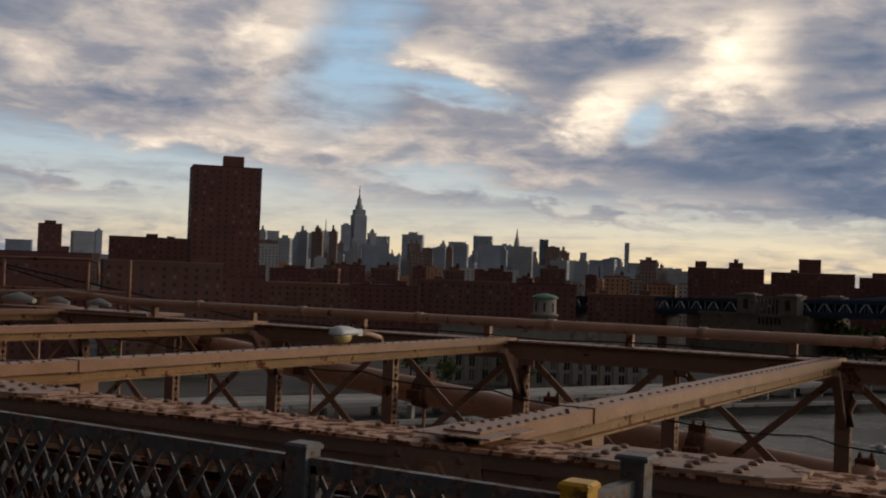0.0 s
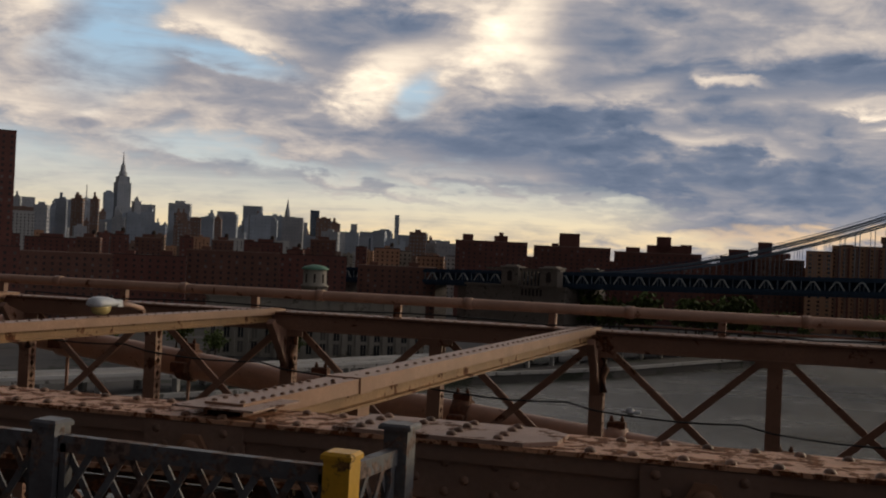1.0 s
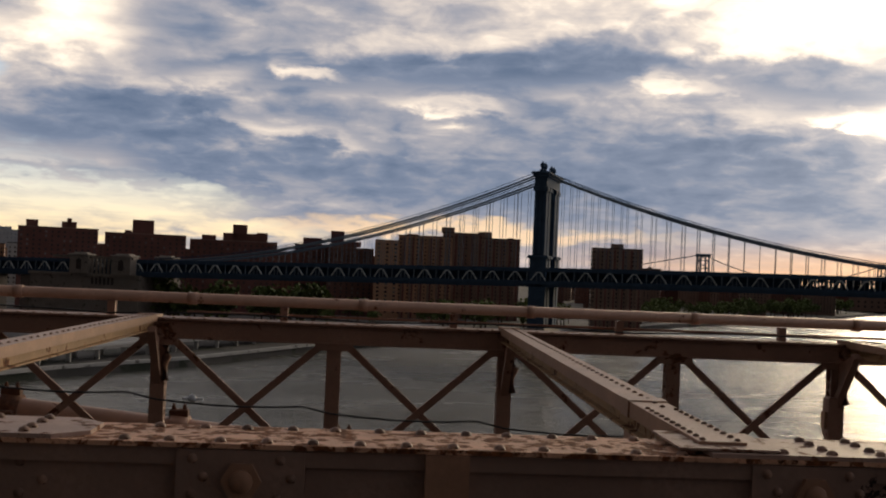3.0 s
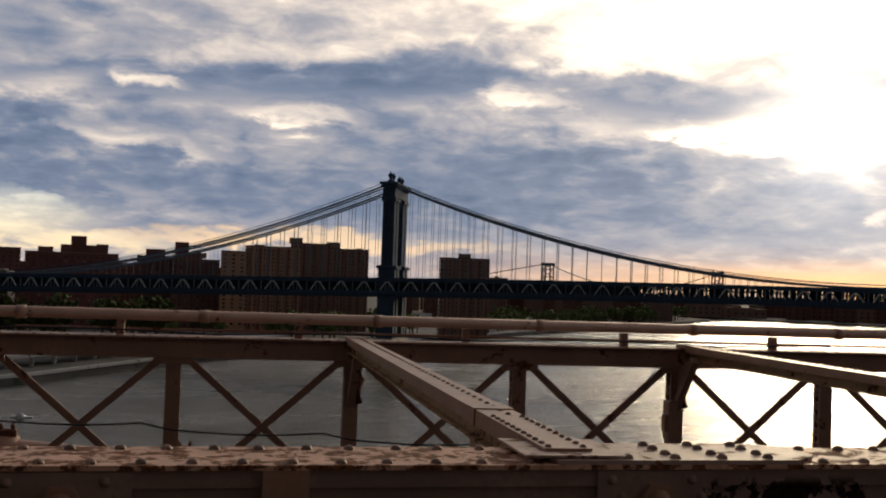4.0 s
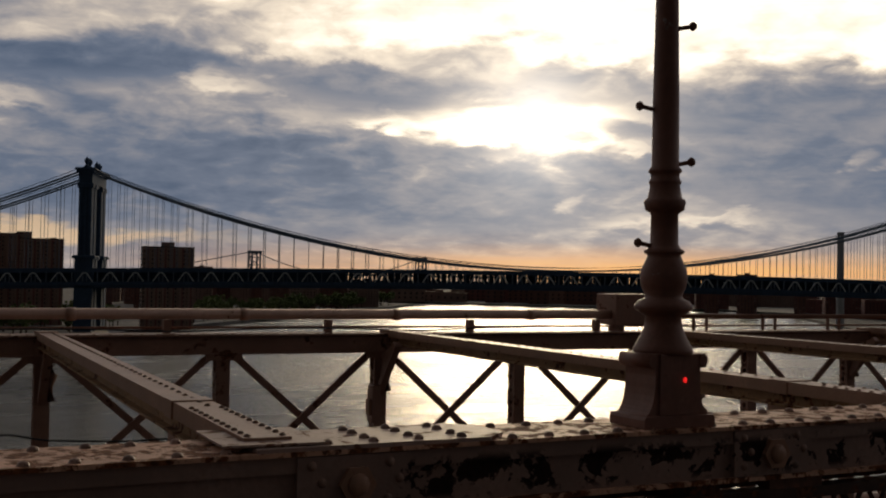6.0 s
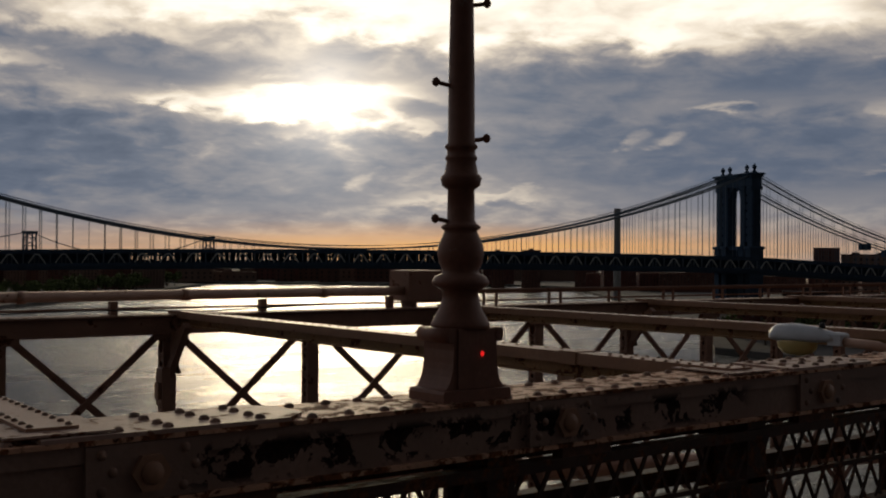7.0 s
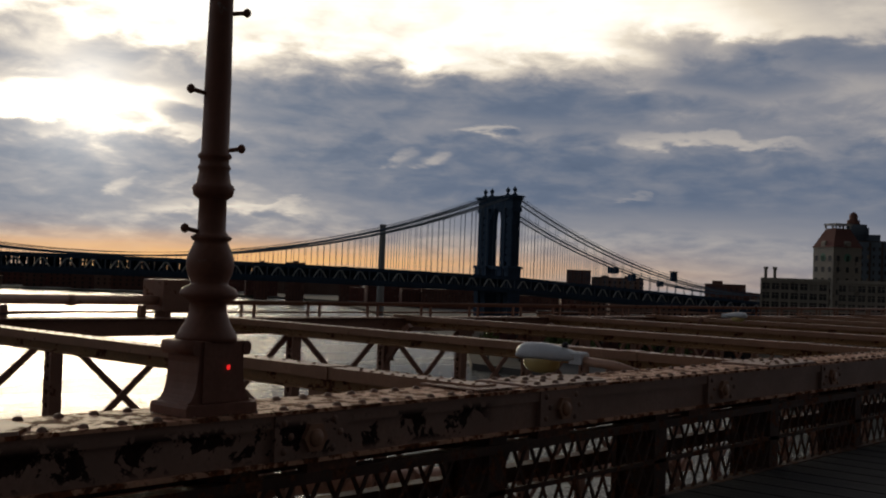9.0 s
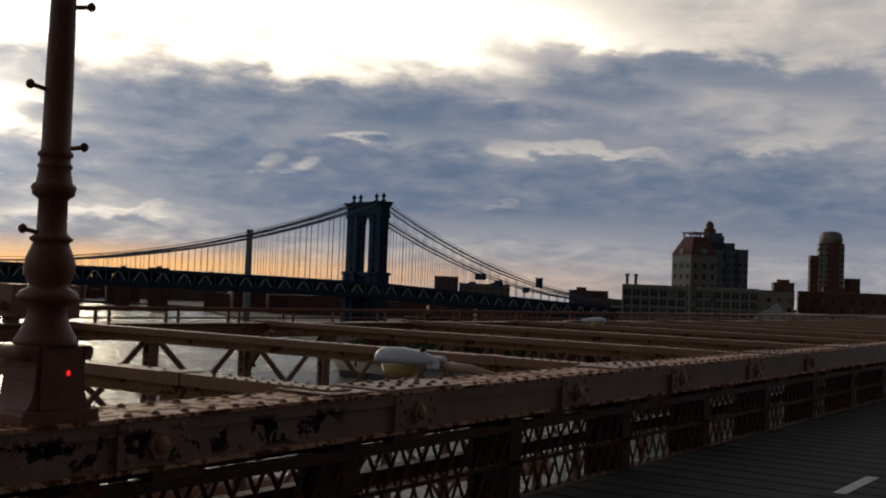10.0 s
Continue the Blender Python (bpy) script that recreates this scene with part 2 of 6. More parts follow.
    halo = m("ADD", m("MULTIPLY", m("POWER", 2.71828, m("MULTIPLY", ang, -34.0)), 1.1), m("MULTIPLY", m("POWER", 2.71828, m("MULTIPLY", ang, -7.0)), 0.22))
    hal = N("ShaderNodeMix")
    hal.data_type, hal.blend_type = "RGBA", "ADD"
    hal.inputs[0].default_value = 1.0
    L(col, hal.inputs[6])
    hc = N("ShaderNodeMix")
    hc.data_type = "RGBA"
    L(m("MULTIPLY", halo, 1.0, clamp=False), hc.inputs[0])
    hc.clamp_factor = False
    hc.inputs[6].default_value, hc.inputs[7].default_value = (0, 0, 0, 1), (1.0, 0.93, 0.80, 1)
    L(hc.outputs[2], hal.inputs[7])
    # unseen sky away from the low sun and overhead is dimmed to darken steel
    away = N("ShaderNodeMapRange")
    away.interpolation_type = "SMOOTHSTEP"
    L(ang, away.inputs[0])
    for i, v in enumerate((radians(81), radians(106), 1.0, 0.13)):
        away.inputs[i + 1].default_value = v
    high = N("ShaderNodeMapRange")
    high.interpolation_type = "SMOOTHSTEP"
    L(el0, high.inputs[0])
    for i, v in enumerate((22.0, 60.0, 1.0, 0.36)):
        high.inputs[i + 1].default_value = v
    bg, out = N("ShaderNodeBackground"), N("ShaderNodeOutputWorld")
    L(hal.outputs[2], bg.inputs[0])
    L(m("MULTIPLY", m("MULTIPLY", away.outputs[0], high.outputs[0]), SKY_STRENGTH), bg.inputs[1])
    L(bg.outputs[0], out.inputs[0])
    w.cycles.sampling_method = "MANUAL"
    w.cycles.sample_map_resolution = 1024


SKY_STRENGTH = 1.15
make_world()
sun = bpy.data.lights.new("sun", "SUN")
sun.energy, sun.angle, sun.color = 0.95, radians(15), (1.0, 0.82, 0.56)
sun_ob = new("sun", sun)
sun_ob.matrix_world = look((0, 0, 50), (-math.sin(radians(SUN_AZ)), -math.cos(radians(SUN_AZ)), 50 - math.tan(radians(SUN_EL))))


# ---------------------------------------------------------------- materials
def material(name, base, rough=0.6, metal=0.0, vary=0.25, scale=3.0, bump=0.15, dirt=None, dirt_amt=0.0, dirt_scale=6.0, spec=0.5, emit=0.0, patch=None, pieces=0.0, detail_scale=30.0, island=None):
    mt = bpy.data.materials.new(name)
    mt.use_nodes = True
    nt = mt.node_tree
    N, L = nt.nodes.new, nt.links.new
    bs = nt.nodes["Principled BSDF"]
    tc = N("ShaderNodeTexCoord").outputs["Object"]

    def tex(sc, det, ro, dist=0.0):
        n = N("ShaderNodeTexNoise")
        L(tc, n.inputs["Vector"])
        n.inputs["Scale"].default_value, n.inputs["Detail"].default_value = sc, det
        n.inputs["Roughness"].default_value, n.inputs["Distortion"].default_value = ro, dist
        return n.outputs["Fac"]

    def ramp(f, a, b):
        n = N("ShaderNodeMapRange")
        n.interpolation_type = "SMOOTHSTEP"
        L(f, n.inputs[0])
        n.inputs[1].default_value, n.inputs[2].default_value = a, b
        return n.outputs[0]

    def mix(f, a, b):
        n = N("ShaderNodeMix")
        n.data_type = "RGBA"
        for i, v in ((0, f), (6, a), (7, b)):
            if isinstance(v, bpy.types.NodeSocket):
                L(v, n.inputs[i])
            else:
                n.inputs[i].default_value = v
        return n.outputs[2]

    n1, n2 = tex(scale, 5, 0.6), tex(detail_scale, 4, 0.6)
    lo = (*[c * (1 - vary) for c in base], 1)
    hi = (*[min(1, c * (1 + vary)) for c in base], 1)
    col = mix(ramp(n1, 0.3, 0.7), lo, hi)
    col = mix(ramp(n2, 0.35, 0.75), col, (*[c * (1 - vary * 0.6) for c in base], 1))
    if pieces:
        oi = N("ShaderNodeObjectInfo").outputs["Random"]
        col = mix(oi, col, (*[c * (1 - pieces) for c in base], 1))
    if island:
        # single pieces, or loose pieces of a joined mesh, differ: some have pale blinds
        ad, fr = N("ShaderNodeMath"), N("ShaderNodeMath")
        fr.operation = "FRACT"
        L(N("ShaderNodeNewGeometry").outputs["Random Per Island"], ad.inputs[0]), L(N("ShaderNodeObjectInfo").outputs["Random"], ad.inputs[1])
        L(ad.outputs[0], fr.inputs[0])
        col = mix(ramp(fr.outputs[0], 0.72, 1.0), col, (*island, 1))
    rough_sock = None
    if dirt_amt > 0:
        d = tex(dirt_scale, 9, 0.68, 0.3)
        f = ramp(d, 0.70 - 0.34 * dirt_amt, (0.715 if patch else 0.76) - 0.34 * dirt_amt)
        dc = mix(ramp(n2, 0.35, 0.65), (*dirt, 1), (*[c * 0.35 for c in dirt], 1))
        if patch:
            sx = N("ShaderNodeSeparateXYZ")
            L(tc, sx.inputs[0])
            g = None
            for a, b, k in patch:
                soft = 0.25 if k == 0 else 0.06
                lo_, hi_ = ramp(sx.outputs[k], a, a + soft), ramp(sx.outputs[k], b, b + soft)
                q = N("ShaderNodeMath")
                q.operation, q.use_clamp = "SUBTRACT", True
                L(lo_, q.inputs[0]), L(hi_, q.inputs[1])
                if g is None:
                    g = q.outputs[0]
                else:
                    r = N("ShaderNodeMath")
                    r.operation = "MULTIPLY"
                    L(g, r.inputs[0]), L(q.outputs[0], r.inputs[1])
                    g = r.outputs[0]
            r = N("ShaderNodeMath")
            r.operation = "MULTIPLY"
            L(f, r.inputs[0]), L(g, r.inputs[1])
            f = r.outputs[0]
        col = mix(f, col, dc)
        rr = N("ShaderNodeMapRange")
        L(f, rr.inputs[0])
        rr.inputs[3].default_value, rr.inputs[4].default_value = rough, 0.9
        rough_sock = rr.outputs[0]
    L(col, bs.inputs["Base Color"])
    if rough_sock is None:
        rr = N("ShaderNodeMapRange")
        L(n1, rr.inputs[0])
        rr.inputs[3].default_value, rr.inputs[4].default_value = max(0.02, rough - 0.1), min(1, rough + 0.12)
        rough_sock = rr.outputs[0]
    L(rough_sock, bs.inputs["Roughness"])
    bs.inputs["Metallic"].default_value = metal
    bs.inputs["Specular IOR Level"].default_value = spec
    if emit:
        bs.inputs["Emission Color"].default_value = (*base, 1)
        bs.inputs["Emission Strength"].default_value = emit
    if bump:
        b = N("ShaderNodeBump")
        b.inputs["Strength"].default_value, b.inputs["Distance"].default_value = bump, 0.02
        ad = N("ShaderNodeMath")
        L(n1, ad.inputs[0]), L(n2, ad.inputs[1])
        L(ad.outputs[0], b.inputs["Height"])
        L(b.outputs[0], bs.inputs["Normal"])
    return mt


RUST = (0.17, 0.062, 0.026)
M_TAN = material("tan_paint", (0.37, 0.205, 0.13), 0.42, 0, 0.16, 2.5, 0.12, RUST, 0.2, 9.0, spec=0.22)
M_TAN_FAR = material("tan_paint_far", (0.31, 0.17, 0.118), 0.5, 0, 0.2, 1.5, 0.12, RUST, 0.34, 3.0, spec=0.22)
# real chips and rust; the tan is lightened to hold the light on top
M_CHORD_TOP = material("chipped_lit_tan_paint", (0.68, 0.38, 0.24), 0.55, 0, 0.2, 4.0, 0.35, (0.24, 0.085, 0.032), 0.66, 8.0, spec=0.22)
M_PLATE = material("splice_plate_paint", (0.42, 0.28, 0.22), 0.55, 0, 0.15, 4.0, 0.2, RUST, 0.45, 5.0, spec=0.3)
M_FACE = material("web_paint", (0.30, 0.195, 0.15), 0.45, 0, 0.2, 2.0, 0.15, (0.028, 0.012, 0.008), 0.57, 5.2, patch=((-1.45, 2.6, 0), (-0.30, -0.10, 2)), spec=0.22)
M_RIVET = material("rivet_paint", (0.36, 0.21, 0.145), 0.62, 0, 0.2, 20.0, 0.1, RUST, 0.5, 20.0, pieces=0.6)
M_RUSTY = material("rusted_steel", (0.13, 0.055, 0.03), 0.85, 0, 0.5, 12.0, 0.5)
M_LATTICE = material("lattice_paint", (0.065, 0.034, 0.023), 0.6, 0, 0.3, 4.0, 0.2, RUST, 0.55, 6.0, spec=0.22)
M_FENCE = material("blue_grey_fence_paint", (0.13, 0.135, 0.15), 0.5, 0, 0.3, 6.0, 0.15, (0.26, 0.18, 0.15), 0.6, 8.0)
M_YELLOW = material("yellow_paint", (0.72, 0.40, 0.03), 0.45, 0, 0.12, 8.0, 0.1, (0.3, 0.16, 0.05), 0.35, 10.0)
M_LAMP = material("brown_cast_iron_paint", (0.22, 0.105, 0.072), 0.48, 0, 0.15, 6.0, 0.1, (0.5, 0.42, 0.38), 0.16, 7.0, spec=0.25)
M_CABLE = material("cable_wrap_paint", (0.46, 0.275, 0.195), 0.5, 0, 0.15, 3.0, 0.15, RUST, 0.3, 4.0)
M_BLACK = material("black_rubber", (0.02, 0.02, 0.022), 0.6, 0, 0.3, 8.0, 0.05)
M_GREY = material("grey_lamp_housing", (0.58, 0.63, 0.68), 0.4, 0, 0.1, 8.0, 0.05)
M_RED = material("red_reflector", (0.9, 0.02, 0.02), 0.3, 0, 0.05, 8.0, 0.0, emit=1.3)
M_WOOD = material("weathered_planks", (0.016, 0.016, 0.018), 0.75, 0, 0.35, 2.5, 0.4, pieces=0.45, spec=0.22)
M_WHITE = material("worn_white_paint", (0.65, 0.64, 0.62), 0.7, 0, 0.2, 9.0, 0.2)
M_ASPHALT = material("asphalt", (0.05, 0.05, 0.052), 0.85, 0, 0.25, 2.0, 0.3)
M_CONC = material("pale_concrete", (0.42, 0.41, 0.39), 0.8, 0, 0.15, 0.15, 0.1, (0.2, 0.19, 0.17), 0.4, 0.3)
M_GROUND = material("city_ground", (0.10, 0.095, 0.09), 0.9, 0, 0.35, 0.02, 0.0, (0.05, 0.06, 0.04), 0.5, 0.03)
M_STONE = material("granite_blocks", (0.28, 0.24, 0.205), 0.8, 0, 0.2, 0.2, 0.1, (0.16, 0.13, 0.11), 0.4, 0.4)
M_STEELBLUE = material("blue_bridge_paint", (0.055, 0.092, 0.148), 0.85, 0, 0.2, 0.3, 0.0, spec=0.1)
M_STEELPALE = material("pale_bridge_paint", (0.56, 0.61, 0.63), 0.8, 0, 0.15, 0.4, 0.0, spec=0.1)
M_STEELMID = material("grey_blue_cable_paint", (0.20, 0.25, 0.31), 0.85, 0, 0.15, 0.4, 0.0, spec=0.1)
M_BRICK = material("dark_red_brick", (0.20, 0.085, 0.071), 0.85, 0, 0.22, 0.06, 0.0, detail_scale=0.9)
M_BRICK2 = material("brown_brick", (0.20, 0.10, 0.078), 0.85, 0, 0.22, 0.06, 0.0, detail_scale=0.9)
M_ORANGE = material("orange_brick", (0.52, 0.29, 0.18), 0.85, 0, 0.15, 0.06, 0.0, detail_scale=0.9)
M_TANB = material("tan_brick", (0.29, 0.19, 0.15), 0.85, 0, 0.18, 0.06, 0.0, detail_scale=0.9)
# distance haze is put into these two colours, lighter and bluer than stone
M_FARB = material("hazed_blue_grey_towers", (0.40, 0.46, 0.54), 0.6, 0, 0.22, 0.02, 0.0)
M_FARB2 = material("hazed_grey_towers", (0.50, 0.52, 0.55), 0.7, 0, 0.2, 0.02, 0.0)
M_PALE = material("pale_facade", (0.55, 0.55, 0.54), 0.7, 0, 0.12, 0.1, 0.0)
M_CREAM = material("cream_facade", (0.36, 0.33, 0.28), 0.75, 0, 0.15, 0.1, 0.0, (0.25, 0.22, 0.18), 0.4, 0.2)
M_GLASS = material("dark_window_glass", (0.03, 0.034, 0.042), 0.18, 0, 0.3, 0.5, 0.0, pieces=0.3, island=(0.22, 0.20, 0.18))
M_BRICKWIN = material("dim_windows_with_blinds", (0.05, 0.034, 0.033), 0.4, 0, 0.3, 0.5, 0.0, island=(0.22, 0.18, 0.17))
# panes paled towards the towers to carry the same haze
M_FARWIN = material("hazed_window_glass", (0.32, 0.37, 0.44), 0.3, 0, 0.3, 0.05, 0.0)
M_OCHRE = material("ochre_stained_paint", (0.34, 0.19, 0.085), 0.55, 0, 0.25, 3.0, 0.15, RUST, 0.45, 6.0, spec=0.22)
M_GLASSB = material("blue_glass_facade", (0.10, 0.14, 0.19), 0.2, 0, 0.2, 0.1, 0.0)
M_COPPER = material("green_copper", (0.16, 0.33, 0.24), 0.7, 0, 0.15, 0.5, 0.0)
M_ROOF = material("dark_roof", (0.06, 0.045, 0.04), 0.85, 0, 0.3, 0.3, 0.0)
M_AWN = material("blue_awning", (0.05, 0.07, 0.2), 0.7, 0, 0.2, 0.5, 0.0)
M_LEAF = material("spring_foliage", (0.12, 0.16, 0.045), 0.8, 0, 0.4, 0.3, 0.0)
M_BARK = material("bark", (0.08, 0.06, 0.045), 0.9, 0, 0.3, 2.0, 0.2)
M_LENS = material("amber_lamp_lens", (0.62, 0.50, 0.20), 0.1, 0, 0.1, 10.0, 0.0)
CAR_MATS = [material("car_paint_blue", (0.03, 0.045, 0.09), 0.25), material("car_paint_silver", (0.45, 0.46, 0.47), 0.25), material("car_paint_dark", (0.03, 0.03, 0.032), 0.25), material("car_paint_white", (0.7, 0.7, 0.7), 0.3)]
M_TAILLIGHT = material("red_tail_light", (0.5, 0.01, 0.01), 0.3)


def water_material():
    mt = bpy.data.materials.new("river_water")
    mt.use_nodes = True
    nt = mt.node_tree
    N, L = nt.nodes.new, nt.links.new
    bs = nt.nodes["Principled BSDF"]
    bs.inputs["Base Color"].default_value = (0.15, 0.15, 0.13, 1)
    bs.inputs["Roughness"].default_value = 0.17
    bs.inputs["IOR"].default_value = 1.36
    tc = N("ShaderNodeTexCoord").outputs["Object"]
    mp = N("ShaderNodeMapping")
    L(tc, mp.inputs[0])
    mp.inputs["Rotation"].default_value, mp.inputs["Scale"].default_value = (0, 0, radians(-35)), (1.0, 2.2, 1.0)
    hs = []
    for sc, det, amp in ((0.012, 4, 6.0), (0.11, 5, 1.9), (0.6, 5, 0.6)):
        n = N("ShaderNodeTexNoise")
        L(mp.outputs[0], n.inputs["Vector"])
        n.inputs["Scale"].default_value, n.inputs["Detail"].default_value, n.inputs["Roughness"].default_value = sc, det, 0.6
        k = N("ShaderNodeMath")
        k.operation = "MULTIPLY"
        L(n.outputs["Fac"], k.inputs[0])
        k.inputs[1].default_value = amp
        hs.append(k.outputs[0])
    a = N("ShaderNodeMath")
    L(hs[1], a.inputs[0]), L(hs[2], a.inputs[1])
    b = N("ShaderNodeBump")
    b.inputs["Strength"].default_value, b.inputs["Distance"].default_value = 0.95, 1.0
    L(a.outputs[0], b.inputs["Height"])
    L(b.outputs[0], bs.inputs["Normal"])
    # calmer and rougher lanes
    r = N("ShaderNodeMapRange")
    L(hs[0], r.inputs[0])
    r.inputs[1].default_value, r.inputs[2].default_value, r.inputs[3].default_value, r.inputs[4].default_value = 2.2, 3.8, 0.14, 0.32
    L(r.outputs[0], bs.inputs["Roughness"])
    return mt


M_WATER = water_material()


# ---------------------------------------------------------------- geometry helpers
class Geo:
    """Collects simple solids into one mesh."""

    def __init__(self):
        self.v, self.f, self.smooth = [], [], set()

    def add(self, vs, fs, smooth=False):
        o = len(self.v)
        self.v.extend(tuple(p) for p in vs)
        for q in fs:
            if smooth:
                self.smooth.add(len(self.f))
            self.f.append(tuple(i + o for i in q))
        return self

    def box(self, x0, x1, y0, y1, z0, z1, c=0.0):
        """A box; c cuts its four upper edges."""
        if c <= 0:
            vs = [(x, y, z) for z in (z0, z1) for y in (y0, y1) for x in (x0, x1)]
            return self.add(vs, [(0, 2, 3, 1), (4, 5, 7, 6), (0, 1, 5, 4), (2, 6, 7, 3), (0, 4, 6, 2), (1, 3, 7, 5)])
        lo = [(x0, y0), (x1, y0), (x1, y1), (x0, y1)]
        hi = [(x0 + c, y0 + c), (x1 - c, y0 + c), (x1 - c, y1 - c), (x0 + c, y1 - c)]
        vs = [(*p, z0) for p in lo] + [(*p, z1 - c) for p in lo] + [(*p, z1) for p in hi]
        fs = [(3, 2, 1, 0), (8, 9, 10, 11)]
        for k in (0, 4):
            fs += [(k + i, k + (i + 1) % 4, k + 4 + (i + 1) % 4, k + 4 + i) for i in range(4)]
        return self.add(vs, fs)

    def bar(self, p, q, w, h, up=(0, 0, 1)):
        """A bar from p to q, w wide and h deep."""
        p, q = Vector(p), Vector(q)
        d = (q - p).normalized()
        s = d.cross(Vector(up))
        s = s.normalized() if s.length > 1e-6 else Vector((1, 0, 0))
        u = s.cross(d).normalized()
        vs = [e + s * a * w / 2 + u * b * h / 2 for e in (p, q) for a, b in ((-1, -1), (1, -1), (1, 1), (-1, 1))]
        return self.add(vs, [(3, 2, 1, 0), (4, 5, 6, 7), (0, 1, 5, 4), (1, 2, 6, 5), (2, 3, 7, 6), (3, 0, 4, 7)])

    def tube(self, pts, r, seg=10, caps=True):
        pts = [Vector(p) for p in pts]
        rs = r if isinstance(r, (list, tuple)) else [r] * len(pts)
        vs, fs = [], []
        for i, p in enumerate(pts):
            d = (pts[min(i + 1, len(pts) - 1)] - pts[max(i - 1, 0)]).normalized()
            s = d.cross(Vector((0, 0, 1)))
            s = s.normalized() if s.length > 1e-3 else Vector((1, 0, 0))
            u = s.cross(d)
            for k in range(seg):
                a = 2 * math.pi * k / seg
                vs.append(p + (s * math.cos(a) + u * math.sin(a)) * rs[i])
        for i in range(len(pts) - 1):
            for k in range(seg):
                a, b = i * seg + k, i * seg + (k + 1) % seg
                fs.append((a, b, b + seg, a + seg))
        self.add(vs, fs, True)
        if caps:
            o = len(self.v) - len(vs)
            self.f.append(tuple(o + k for k in reversed(range(seg))))
            self.f.append(tuple(o + (len(pts) - 1) * seg + k for k in range(seg)))
        return self

    def lathe(self, prof, seg=24, centre=(0, 0, 0)):
        cx, cy, cz = centre
        vs = [(cx + r * math.cos(2 * math.pi * k / seg), cy + r * math.sin(2 * math.pi * k / seg), cz + z) for r, z in prof for k in range(seg)]
        fs = [(i * seg + k, i * seg + (k + 1) % seg, (i + 1) * seg + (k + 1) % seg, (i + 1) * seg + k) for i in range(len(prof) - 1) for k in range(seg)]
        self.add(vs, fs, True)
        o = len(self.v) - len(vs)
        self.f.append(tuple(o + k for k in reversed(range(seg))))
        self.f.append(tuple(o + (len(prof) - 1) * seg + k for k in range(seg)))
        return self

    def prism(self, poly, z0, z1):
        n = len(poly)
        vs = [(*p, z0) for p in poly] + [(*p, z1) for p in poly]
        return self.add(vs, [tuple(reversed(range(n))), tuple(range(n, 2 * n))] + [(i, (i + 1) % n, n + (i + 1) % n, n + i) for i in range(n)])

    def dome(self, c, r, seg=8, flat=0.75):
        c = Vector(c)
        vs = [c + Vector((r * math.cos(a) * math.cos(b), r * math.sin(a) * math.cos(b), r * flat * math.sin(b))) for b in (0, 0.75) for a in [2 * math.pi * k / seg for k in range(seg)]]
        vs.append(c + Vector((0, 0, r * flat)))
        fs = [(k, (k + 1) % seg, seg + (k + 1) % seg, seg + k) for k in range(seg)] + [(seg + k, seg + (k + 1) % seg, 2 * seg) for k in range(seg)]
        return self.add(vs, fs, True)

    def mesh(self, name, mat):
        me = bpy.data.meshes.new(name)
        me.from_pydata(self.v, [], self.f)
        me.polygons.foreach_set("use_smooth", [i in self.smooth for i in range(len(self.f))])
        me.materials.append(mat)
        me.update()
        return me


def thing(name, label, category, m=None, group="", kind=""):
    ob = new(name)
    ob.empty_display_size = 0.2
    if m is not None:
        ob.matrix_world = m
    return tagged(ob, label, category, group, kind)


def part(name, geo, mat, parent, label="", kind="", at=None):
    """One mesh object under a thing or part, in its parent's own axes."""
    ob = new(name, geo.mesh(name, mat) if isinstance(geo, Geo) else geo)
    ob.parent = parent
    if at is not None:
        ob.matrix_basis = at
    return tagged(ob, label, "", "", kind)


def solid(name, geo, mat, label="", category="", group="", kind="", m=None):
    ob = new(name, geo.mesh(name, mat))
    if m is not None:
        ob.matrix_world = m
    return tagged(ob, label, category, group, kind)


rng = random.Random(7)

# ---------------------------------------------------------------- river and land
WATER_Z, LAND_Z = -41.0, -38.0
g = Geo().add([(-4900, -4900, WATER_Z), (4900, -4900, WATER_Z), (4900, 4900, WATER_Z), (-4900, 4900, WATER_Z)], [(0, 1, 2, 3)])
solid("water", g, M_WATER, "wide grey river with small waves and sun glitter", "water", kind="structure")
MANHATTAN = [(-420, -300), (-310, 65), (-215, 160), (-150, 270), (-101, 377), (-66, 429), (-15, 542), (60, 650), (250, 910), (453, 1164), (718, 1540), (700, 1750), (500, 2700), (700, 4800), (-4800, 4800), (-4800, -300)]
BROOKLYN = [(4800, 4800), (900, 4800), (745, 1730), (960, 1480), (1130, 1330), (1120, 1150), (1000, 1020), (740, 680), (500, 412), (400, 325), (388, 250), (400, 120), (420, -40), (500, -300), (4800, -300)]
solid("ground_manhattan", Geo().prism(MANHATTAN, WATER_Z - 1, LAND_Z), M_GROUND, "built-up city shore behind a stone quay", "ground", kind="structure")
solid("ground_brooklyn", Geo().prism(BROOKLYN, WATER_Z - 1, LAND_Z), M_GROUND, "low city shore across the river", "ground", kind="structure")

# ---------------------------------------------------------------- far suspension bridge
PM, PB = Vector((85.9, 541, 0)), Vector((504, 393.6, 0))
U = (PB - PM).normalized()
SPAN, SIDE, HALF_W = (PB - PM).length, 208.0, 18.0
TOP, ROAD_TOP, ROAD_BOT = 48.3, 2.1, -4.6


def deck_rise(x):
    """The far deck is cambered over the main span and falls away behind both towers."""
    if 0 <= x <= SPAN:
        return 1.8 - 2.4 * (2 * x / SPAN - 1) ** 2
    return -0.6 + 0.022 * x if x < 0 else -0.6 - 0.052 * (x - SPAN)


